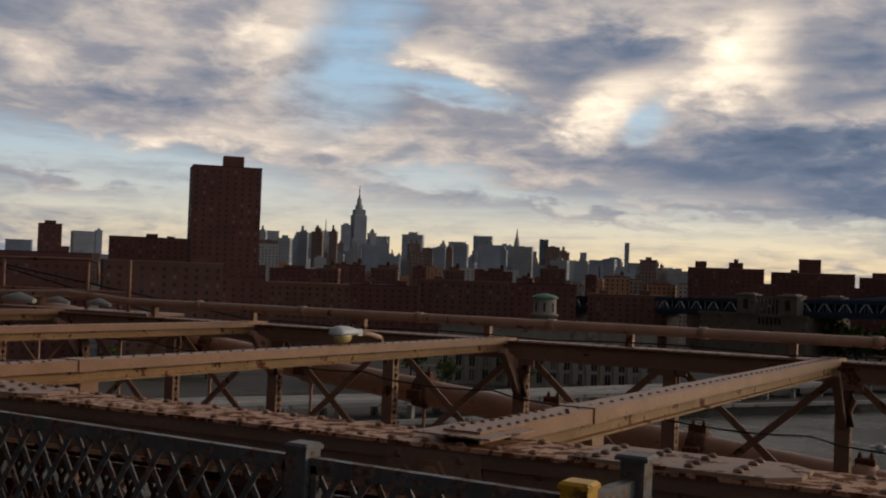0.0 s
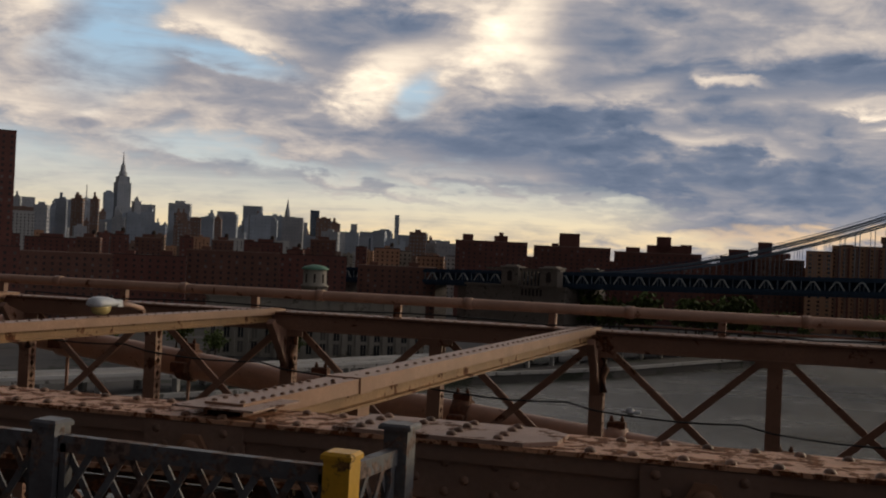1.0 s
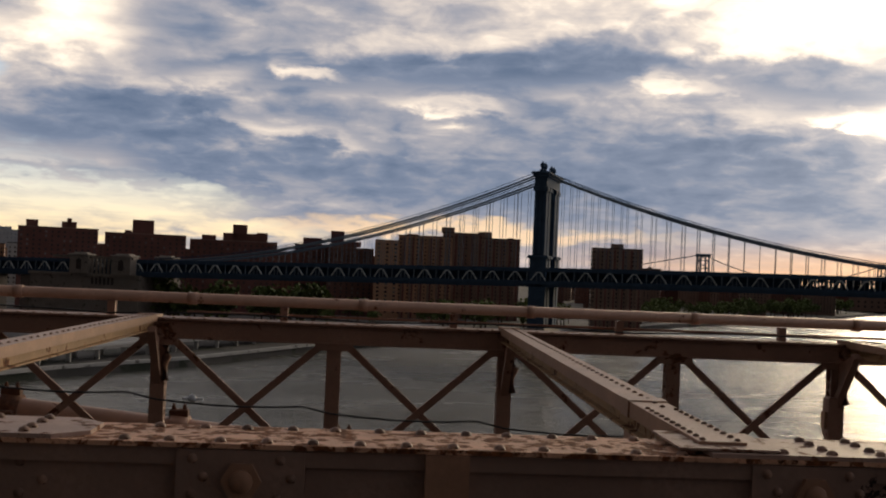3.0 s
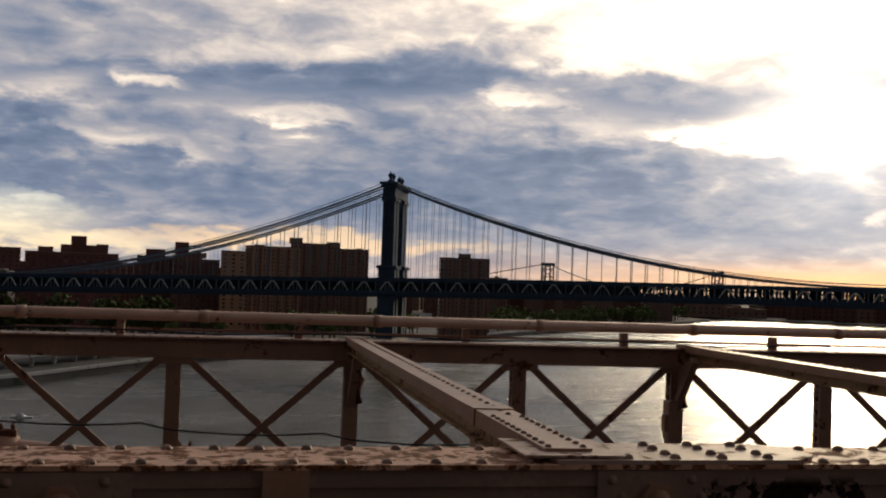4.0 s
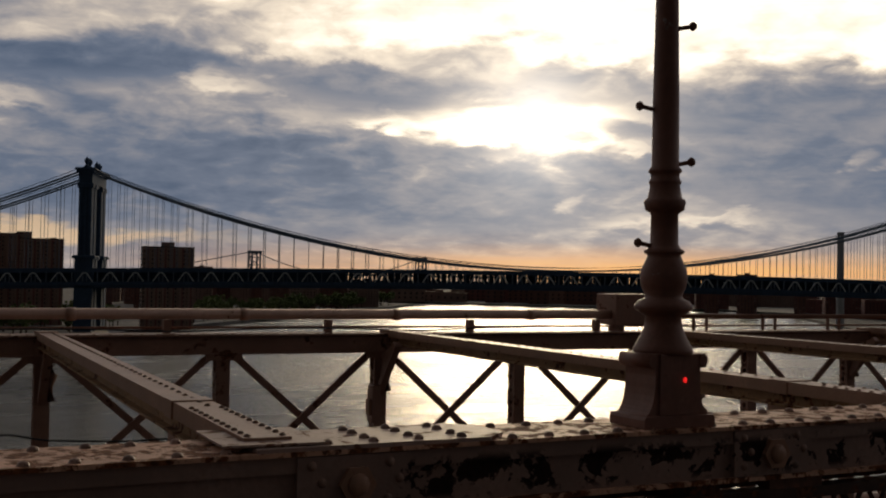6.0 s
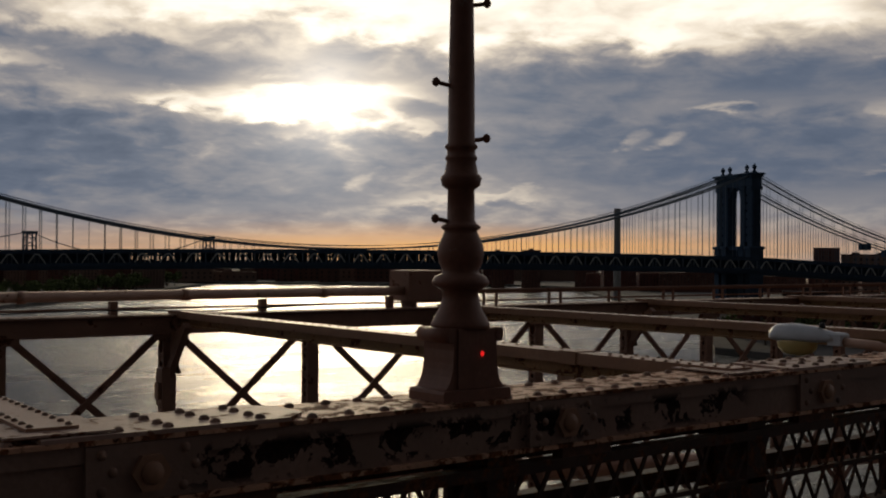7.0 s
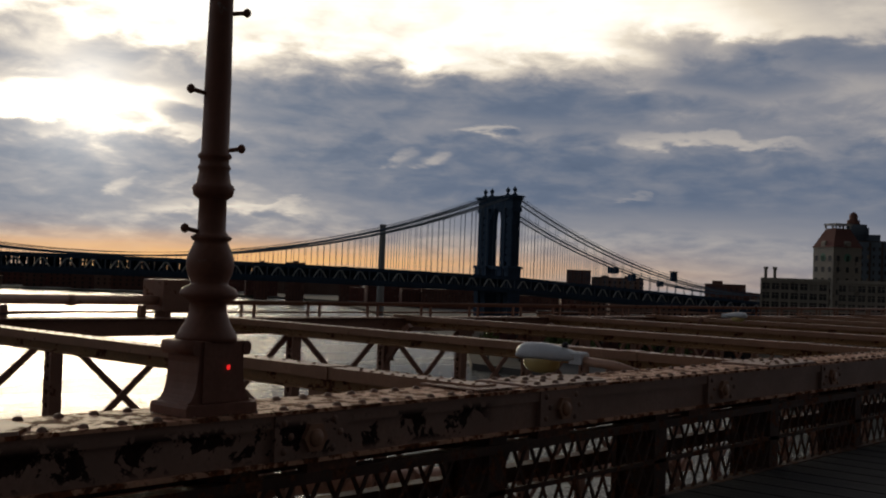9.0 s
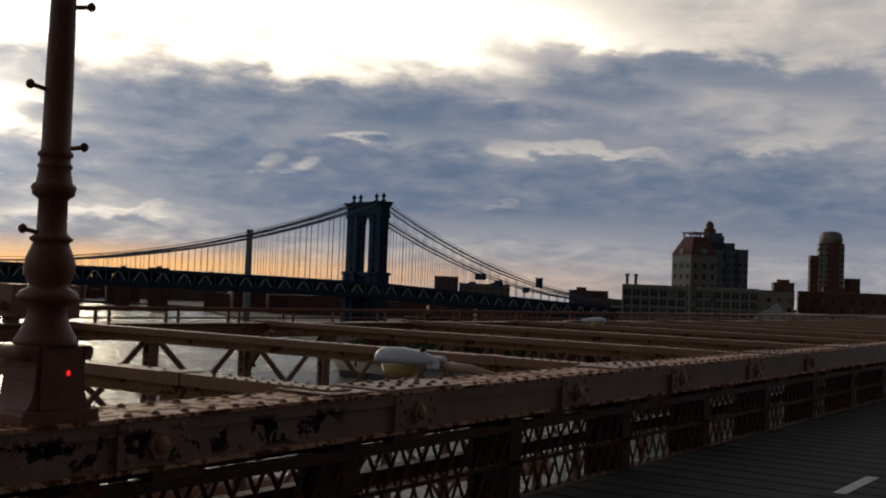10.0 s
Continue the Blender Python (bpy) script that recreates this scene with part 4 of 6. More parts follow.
for k in range(34):
    az, d = -37.5 + k * 0.62 + rng.uniform(-0.2, 0.2), rng.uniform(1500, 2300)
    B("loft_building", "mid-rise block between the housing and the skyline", az, d, rng.uniform(14, 34), 0.8 + d * math.tan(radians(rng.uniform(-0.15, 0.75) * (1 if az < -23 else 0.5))), 18, rng.choice((M_PALE, M_TANB, M_ORANGE, M_FARB2, M_BRICK, M_BRICK2, M_CREAM)), rng.uniform(-12, 12), ((2, 5, rng.uniform(1.5, 5)),), (6, 5), skip=0.3, group="midtown edge blocks")
B("office_tower", "white slab beside the brick tower", -38.35, 1900, 31, 50, 20, M_PALE, 0, (), (0, 0), group="midtown edge blocks")
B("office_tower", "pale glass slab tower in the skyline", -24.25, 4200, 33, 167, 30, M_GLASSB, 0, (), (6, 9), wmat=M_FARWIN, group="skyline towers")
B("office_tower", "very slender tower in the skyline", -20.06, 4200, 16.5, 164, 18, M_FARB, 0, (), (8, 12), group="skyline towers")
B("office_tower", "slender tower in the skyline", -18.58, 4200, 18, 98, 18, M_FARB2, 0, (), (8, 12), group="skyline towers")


def spire_tower(name, label, az, d, steps, mast):
    a = radians(az)
    root = thing(name, label, "building", Matrix.Translation((d * math.sin(a), d * math.cos(a), 0)) @ Matrix.Rotation(-a + 0.3, 4, "Z"), "skyline towers")
    z = LAND_Z
    for hw, top in steps:
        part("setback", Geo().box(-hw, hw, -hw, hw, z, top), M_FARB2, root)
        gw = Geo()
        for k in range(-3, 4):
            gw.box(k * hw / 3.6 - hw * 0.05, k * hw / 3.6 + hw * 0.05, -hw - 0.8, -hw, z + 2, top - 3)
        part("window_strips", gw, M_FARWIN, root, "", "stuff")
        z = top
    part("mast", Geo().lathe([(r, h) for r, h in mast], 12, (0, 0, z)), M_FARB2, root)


spire_tower("art_deco_skyscraper", "tall stepped stone skyscraper with a tapering mast", -33.76, 4300, ((44, 60), (34, 150), (25, 240), (20, 262)), ((16, 0), (15, 14), (10, 22), (8.5, 40), (4, 48), (2.4, 62), (1.4, 92)))
spire_tower("art_deco_skyscraper", "slim skyscraper with a pointed crown", -25.63, 4400, ((22, 90), (13.5, 140)), ((13, 0), (11.5, 16), (8, 34), (4, 52), (1.0, 76)))
spire_tower("clock_tower", "stepped tower with a thin antenna", -35.42, 4000, ((24, 120), (17, 150)), ((10, 0), (7, 12), (2, 18), (1.2, 58)))


def waterfront_hall():
    """Pale school-like hall with tall window bays and blue awnings."""
    a, d, w, top = radians(-24.0), 425.0, 82.0, -15.8
    root = thing("waterfront_hall", "pale stone hall with tall dark windows and blue awnings", "building", Matrix.Translation((d * math.sin(a), d * math.cos(a), 0)) @ Matrix.Rotation(-a, 4, "Z"))
    part("wall", Geo().box(-w / 2, w / 2, 0, 26, LAND_Z, top), M_CREAM, root)
    part("cornice", Geo().box(-w / 2 - 0.8, w / 2 + 0.8, -0.9, 26.8, top, top + 1.3, 0.4), M_CREAM, root)
    for k in range(16):
        x = -w / 2 + (k + 0.5) * w / 16
        wide = 1.0 if k % 5 else 0.7
        for z0, h in ((LAND_Z + 1.5, 4.2), (LAND_Z + 7.0, 4.2), (LAND_Z + 12.8, 4.6)):
            part("window", Geo().box(x - wide, x + wide, -0.12, 0.2, z0, z0 + h), M_GLASS, root)
            part("window_mullion", Geo().box(x - 0.1, x + 0.1, -0.2, 0.1, z0, z0 + h), M_CREAM, root)
        if k % 5:
            part("awning", Geo().box(x - 2.2, x + 2.2, -1.2, 0, LAND_Z + 11.4, LAND_Z + 12.1, 0.2), M_AWN, root)
        part("pilaster", Geo().box(x - w / 32 - 0.45, x - w / 32 + 0.45, -0.6, 0, LAND_Z, top), M_CREAM, root)
    a = radians(-24.17)
    d = 520.0
    t = thing("cupola_tower", "octagonal stone tower with a green copper roof", "building", Matrix.Translation((d * math.sin(a), d * math.cos(a), 0)))
    part("shaft", Geo().lathe([(6.4, LAND_Z), (6.4, -13.5), (7.0, -13.4), (7.0, -12.8), (5.9, -12.7), (5.7, -5.6)], 8), M_CREAM, t)
    part("roof", Geo().lathe([(6.2, -5.6), (6.2, -5.0), (4.9, -4.1), (1.2, -3.2)], 16), M_COPPER, t)
    for k in range(8):
        an = 2 * math.pi * (k + 0.5) / 8
        part("slot_window", Geo().box(-0.45, 0.45, -5.5, -5.2, -11.5, -7.5), M_ROOF, t, at=Matrix.Rotation(an, 4, "Z"))


waterfront_hall()


def viaduct():
    """Elevated shore road on columns, with a parapet."""
    line = [Vector(p) for p in ((-430, -90, 0), (-310, 40, 0), (-225, 170, 0), (-166, 272, 0), (-114, 386, 0), (-88, 446, 0), (-38, 556, 0), (38, 668, 0))]
    root = thing("viaduct", "elevated shore road with pale parapets on concrete columns", "viaduct", kind="structure")
    for a, b in zip(line, line[1:]):
        part("road_deck", Geo().bar(a + Vector((0, 0, -33.6)), b + Vector((0, 0, -33.6)), 13, 1.2), M_CONC, root)
        n = (b - a).normalized().cross(Vector((0, 0, 1)))
        for s in (-6.6, 6.6):
            part("parapet", Geo().bar(a + n * s + Vector((0, 0, -32.7)), b + n * s + Vector((0, 0, -32.7)), 0.5, 0.9), M_PALE, root)
        k = 0.0
        while k < (b - a).length:
            p = a + (b - a).normalized() * k
            for s in (-5, 5):
                q = p + n * s
                part("column", Geo().box(q.x - 0.8, q.x + 0.8, q.y - 0.8, q.y + 0.8, LAND_Z, -34.2), M_CONC, root)
            k += 16.0
    g = Geo()
    for a, b in zip(MANHATTAN[1:8], MANHATTAN[2:9]):
        g.bar((*a, LAND_Z + 0.4), (*b, LAND_Z + 0.4), 2.0, 1.2)
    solid("quay", g, M_CONC, "concrete quay edge along the river", "quay", kind="structure")


viaduct()


def river_things():
    # far suspension bridge towers upriver
    for az, d, h in ((16.91, 2400, 53), (25.34, 2650, 50)):
        a = radians(az)
        root = thing("steel_tower", "far steel lattice bridge tower upriver", "bridge tower", Matrix.Translation((d * math.sin(a), d * math.cos(a), 0)) @ Matrix.Rotation(-a + 0.2, 4, "Z"), "far bridge towers")
        for x in (-12, -5, 5, 12):
            part("leg", Geo().bar((x * 1.15, 0, WATER_Z), (x, 0, h - 6), 2.2, 3), M_STEELBLUE, root)
        part("cap", Geo().box(-15, 15, -3, 3, h - 6, h), M_STEELBLUE, root)
        for z in (5, 22, 38):
            part("brace", Geo().box(-12, 12, -1, 1, z, z + 2).bar((-12, 0, z), (12, 0, z + 15), 1.2, 1.2).bar((12, 0, z), (-12, 0, z + 15), 1.2, 1.2), M_STEELBLUE, root)
    a0, a1 = radians(16.91), radians(25.34)
    p, q = Vector((2400 * math.sin(a0), 2400 * math.cos(a0), 52)), Vector((2650 * math.sin(a1), 2650 * math.cos(a1), 49))
    g = Geo()
    pts = [p.lerp(q, k / 20) - Vector((0, 0, 45 * (1 - (2 * k / 20 - 1) ** 2))) for k in range(21)]
    g.tube(pts, 1.0, 5)
    g.tube([p, p + Vector((-230, 20, -48))], 1.0, 5)
    g.bar(p - Vector((500, -40, 46)), q + Vector((500, 40, -43)), 30, 5)
    solid("far_bridge_deck", g, M_STEELBLUE, "far suspension bridge deck and cable upriver", "bridge")
    a = radians(46.06)
    d = 1000.0
    ch = thing("chimney", "tall thin industrial chimney on the far shore", "chimney", Matrix.Translation((d * math.sin(a), d * math.cos(a), 0)))
    part("stack", Geo().lathe([(3.4, LAND_Z), (2.7, 44.6), (3.0, 44.8), (3.0, 46.2)], 16), M_FARB2, ch)


river_things()

# Brooklyn shore, seen under and beside the far bridge
for k in range(30):
    az = 36 + k * 1.35
    d = 1750 + 500 * rng.random() if az < 45 else 1250 + 500 * rng.random() if az < 60 else 780 + 300 * rng.random()
    B("low_block", "low dark waterfront building", az, d, rng.uniform(40, 95), rng.uniform(-20, -3), 20, rng.choice((M_BRICK, M_BRICK2, M_BRICK, M_TANB)), rng.uniform(-15, 15), ((2, 8, rng.uniform(1, 4)),), (4, 3.6), group="distant waterfront blocks")
for az, d, w, top in ((40.0, 1500, 18, 11), (41.7, 1450, 24, 12), (44.2, 1500, 14, 8), (35.0, 2000, 16, 13)):
    B("low_block", "small dark block on the far shore", az, d, w, top, 16, M_BRICK2, 0, ((0, 6, 3),), (4, 3.6), group="distant waterfront blocks")
for k in range(22):
    B("low_block", "low dark block on the distant shore", 22.5 + k * 0.74, rng.uniform(1830, 2050), rng.uniform(30, 64), rng.uniform(-24, -9), 20, rng.choice((M_BRICK2, M_BRICK, M_TANB)), 0, ((4, 14, rng.uniform(2, 8)),), (9, 7), wmat=M_ROOF, group="distant waterfront blocks")
for k in range(11):
    B("low_block", "low dark shed on the near edge of the far shore", 52.3 + k * 1.45, rng.uniform(535, 600), rng.uniform(12, 22), rng.uniform(-27, -13), 14, rng.choice((M_BRICK, M_BRICK2, M_ROOF)), rng.uniform(-12, 12), ((1, 4, rng.uniform(1, 2.5)),), (4, 3.6), group="far shore sheds")
B("warehouse", "brick warehouse beside the far bridge", 56.15, 900, 19, 10.4, 24, M_BRICK2, 0, (), (4, 3.6), group="far shore warehouses")
B("warehouse", "brick warehouse beside the far bridge", 58.1, 905, 41, 5.5, 24, M_TANB, 0, ((-10, 6, 2), (8, 5, 2)), (4, 3.6), group="far shore warehouses")
B("warehouse", "brick warehouse beside the far bridge", 63.4, 900, 31, 3.6, 24, M_BRICK2, 0, ((-6, 8, 3),), (4, 3.6), group="far shore warehouses")


def clock_works():
    """Big concrete loft building with a hipped corner tower and a stepped glass tower behind it."""
    w = B("loft_works", "large pale concrete loft building with rows of big windows", 68.5, 424, 49.0, 5.0, 30, M_CREAM, 4, (), (0, 0), group="east shore works", roof=M_CREAM)
    part("cornice", Geo().box(-24.9, 24.9, -0.7, 0.0, 4.2, 5.1), M_CREAM, w)
    big = Geo().box(-1.25, 1.25, -0.05, 0.1, -1.1, 1.1).mesh("window", M_GLASS)
    bar = Geo().box(-0.08, 0.08, -0.12, 0.0, -1.1, 1.1).box(-1.25, 1.25, -0.11, 0.0, 0.25, 0.38).mesh("glazing_bar", M_CREAM)
    for f in range(6):
        z = 2.3 - 3.35 * f
        part("floor_ledge", Geo().box(-24.6, 24.6, -0.35, 0.0, z - 1.75, z - 1.45), M_CREAM, w)
        for k in range(15):
            pane = part("window", big, None, w, at=Matrix.Translation((-22.9 + 3.27 * k, -0.02, z)))
            part("glazing_bar", bar, None, pane)
    for k in range(16):
        part("pier", Geo().box(-24.9 + 3.27 * k, -24.2 + 3.27 * k, -0.45, 0.0, LAND_Z, 4.2), M_CREAM, w)
    t = B("loft_tower", "square concrete tower with a dark red hipped roof", 69.13, 426, 11.8, 16.8, 11.8, M_CREAM, 37, (), (3.4, 4.0), group="east shore works", roof=M_CREAM)
    c = 5.9
    g = Geo()
    g.add([(-6.2, -0.3, 17.1), (6.2, -0.3, 17.1), (6.2, 12.1, 17.1), (-6.2, 12.1, 17.1), (-2.9, c - 2.9, 24.0), (2.9, c - 2.9, 24.0), (2.9, c + 2.9, 24.0), (-2.9, c + 2.9, 24.0)], [(0, 1, 5, 4), (1, 2, 6, 5), (2, 3, 7, 6), (3, 0, 4, 7), (4, 5, 6, 7)])
    part("hipped_roof", g, M_BRICK, t)
    part("dormer", Geo().box(-1.3, 1.3, -0.1, 3.0, 17.0, 19.4, 0.5), M_CREAM, t)
    part("side_dormer", Geo().box(-6.1, -3.0, c - 1.2, c + 1.2, 17.0, 19.4, 0.5), M_CREAM, t)
    part("clock_face", Geo().tube([(0, -0.12, 13.4), (0, 0.0, 13.4)], 1.5, 20), M_COPPER, t)
    part("side_clock_face", Geo().tube([(-6.02, c, 13.4), (-5.9, c, 13.4)], 1.5, 20), M_COPPER, t)
    lan = Geo().box(-3.5, 3.5, c - 3.5, c + 3.5, 25.2, 25.8)
    for px in (-3.0, 0.0, 3.0):
        for py in (-3.0, 3.0):
            lan.box(px - 0.25, px + 0.25, c + py - 0.25, c + py + 0.25, 24.0, 25.2)
    part("roof_lantern", lan, M_PALE, t)
    b = B("glass_tower", "blue-grey glass apartment tower with stepped top", 70.3, 492, 16.0, 22.2, 18, M_GLASSB, 6, ((-2.4, 10.7, 3.2), (-4.7, 6.3, 6.0), (-6.4, 8.0, 7.4)), (2.2, 3.2), group="east shore works")
    for x in (-1.6, 3.2):
        part("corner_fin", Geo().box(x - 0.35, x + 0.35, -0.6, 0.0, LAND_Z, 22.0), M_ROOF, b)
    part("water_tank", Geo().lathe([(2.6, 29), (2.6, 31.4), (1.7, 31.6), (1.7, 33.4), (1.0, 34.4), (0.3, 34.8)], 12, (-7.6, 8, 0)), M_BRICK2, b)
    for az in (65.37, 65.8):
        a = radians(az)
        c = thing("vent_stack", "thin pale rooftop stack", "chimney", Matrix.Translation((424 * math.sin(a), 424 * math.cos(a), 0)), "rooftop stacks")
        part("stack", Geo().lathe([(0.55, 5.0), (0.55, 8.4), (0.8, 8.5), (0.8, 9.3)], 10), M_CREAM, c)
    r = B("apartment_tower", "brown stone tower with a rounded crown", 75.1, 700, 14.2, 36.0, 14, M_CREAM, 6, (), (2.6, 3.2), group="east shore towers")
    part("brick_bay", Geo().box(-2.2, 4.2, -0.6, 0.0, LAND_Z, 37.0), M_BRICK, r, "dark red brick bay")
    part("crown", Geo().lathe([(6.8, 36.0), (6.8, 40), (5.8, 43.2), (3.5, 44.2)], 8, (0, 7, 0)), M_CREAM, r)
    B("apartment_tower", "low shoulder beside a brown tower", 74.35, 702, 5.6, 29.0, 12, M_BRICK2, 6, (), (2.6, 3.2), group="east shore towers")
    B("apartment_tower", "low shoulder beside a brown tower", 76.1, 704, 8.0, 16.0, 12, M_BRICK2, 6, (), (2.6, 3.2), group="east shore towers")
    B("low_block", "low pale industrial block", 72.5, 500, 17, 5.4, 20, M_CREAM, 6, (), (4, 4), group="east shore works")
    B("low_block", "dark brick block with rooftop plant", 72.95, 600, 10, 10.6, 14, M_BRICK2, 6, ((0, 6, 2),), (4, 4), group="east shore works")
    B("low_block", "long dark low block", 77.5, 520, 70, 5.8, 20, M_BRICK2, 6, ((-20, 9, 2.4), (6, 7, 1.6)), (4, 4), group="east shore works")
    B("shed", "long grey metal shed with a pale gable", 75.5, 330, 34, -2.6, 20, M_CONC, 10, (), (0, 0), group="east shore works", roof=M_CONC)
    a = radians(72.3)
    s = thing("white_tent", "small white peaked roof", "tent", Matrix.Translation((310 * math.sin(a), 310 * math.cos(a), 0)) @ Matrix.Rotation(-a, 4, "Z"))
    part("peaked_roof", Geo().add([(-5, 0, -4.5), (6, 0, -4.5), (6, 9, -4.5), (-5, 9, -4.5), (2.5, 0, 0.6), (2.5, 9, 0.6)], [(0, 1, 4), (2, 3, 5), (1, 2, 5, 4), (3, 0, 4, 5), (0, 3, 2, 1)]), M_PALE, s)
    part("wall", Geo().box(-4.6, 5.6, 0.3, 8.7, LAND_Z, -4.5), M_CONC, s)


clock_works()


def tree_mesh(seed, r, h):
    rr = random.Random(seed)
    tr, cr = Geo(), Geo()
    tr.tube([(0, 0, 0), (0.2, 0, h * 0.3), (0.1, 0.2, h * 0.55)], [0.4, 0.28, 0.15], 6)
    for k in range(6):
        a = k * 1.05
        tr.tube([(0.15, 0.1, h * (0.28 + 0.04 * k)), (r * 0.6 * math.cos(a), r * 0.6 * math.sin(a), h * (0.5 + 0.06 * k))], [0.16, 0.05], 5)
    for k in range(420):
        a, b, q = rr.uniform(0, 6.283), rr.uniform(-1, 1), rr.random() ** 0.4
        lump = 0.75 + 0.35 * math.sin(a * 3 + seed) * math.cos(b * 4)
        p = Vector((math.cos(a) * math.sqrt(1 - b * b) * r * q * lump, math.sin(a) * math.sqrt(1 - b * b) * r * q * lump, h * 0.64 + b * h * 0.34 * q * lump))
        s = rr.uniform(0.35, 0.8)
        n1 = Vector((rr.uniform(-1, 1), rr.uniform(-1, 1), rr.uniform(-1, 1))).normalized()
        n2 = n1.cross(Vector((rr.uniform(-1, 1), rr.uniform(-1, 1), rr.uniform(-1, 1)))).normalized()
        cr.add([p + n1 * s, p + n2 * s, p - n1 * s, p - n2 * s], [(0, 1, 2, 3)])
    return tr.mesh("trunk", M_BARK), cr.mesh("crown", M_LEAF)


TREES = [tree_mesh(k, 5.2, 12.5) for k in range(3)]


def tree(x, y, s):
    t = thing("tree", "spring-green street tree on the shore", "tree", Matrix.Translation((x, y, LAND_Z)) @ Matrix.Rotation(x, 4, "Z") @ Matrix.Scale(s, 4), "shore trees")
    tr, cr = TREES[int(abs(x * 7 + y)) % 3]
    part("trunk", tr, None, t)
    part("crown", cr, None, t)


for k in range(54):
    az = radians(rng.uniform(-9, 22))
    d = 640 / max(0.7, math.cos(az - radians(2))) + rng.uniform(-10, 110) + max(0, math.degrees(az) - 4) * 34
    tree(d * math.sin(az), d * math.cos(az), rng.uniform(1.0, 1.7))
for k in range(16):
    az = radians(rng.uniform(-10.5, -2))
    d = rng.uniform(585, 640)
    tree(d * math.sin(az), d * math.cos(az), rng.uniform(1.7, 2.4))
for k in range(64):
    t = rng.random()
    p = Vector((60, 650)).lerp(Vector((453, 1164)), t / 0.6) if t < 0.6 else Vector((453, 1164)).lerp(Vector((718, 1540)), (t - 0.6) / 0.4)
    tree(p.x - rng.uniform(8, 40), p.y + rng.uniform(4, 30), rng.uniform(1.1, 1.8))
for k in range(16):
    az = radians(rng.uniform(51.6, 62))
    d = rng.uniform(520, 560)
    tree(d * math.sin(az), d * math.cos(az), rng.uniform(0.8, 1.3))
for k in range(14):
    az = radians(rng.uniform(-46, -20))
    d = rng.uniform(400, 460)
    tree(d * math.sin(az), d * math.cos(az), rng.uniform(0.7, 1.1))


# ---------------------------------------------------------------- the bridge that carries the walkway
PANEL, BEAM0 = 4.57, 1.8
BEAMS = [BEAM0 + PANEL * k for k in range(-6, 16)]
YN0, YN1 = 3.98, 4.52          # near chord, front and back edge
YF0, YF1 = 13.75, 14.3         # far chord
X0, X1 = -28.0, 74.0
DECK_Z, ROAD_Z = -0.98, -5.2
NEAR = Matrix.Translation((3.5, 0, 0)) @ Matrix.Rotation(-0.0035, 4, "Y")   # the top chord climbs a little towards midspan

rivet_mesh = Geo().dome((0, 0, 0), 0.029, 8, 0.8).mesh("rivet", M_RIVET)
rivet_side = Geo().dome((0, 0, 0), 0.024, 8, 0.6).mesh("rivet", M_RIVET)


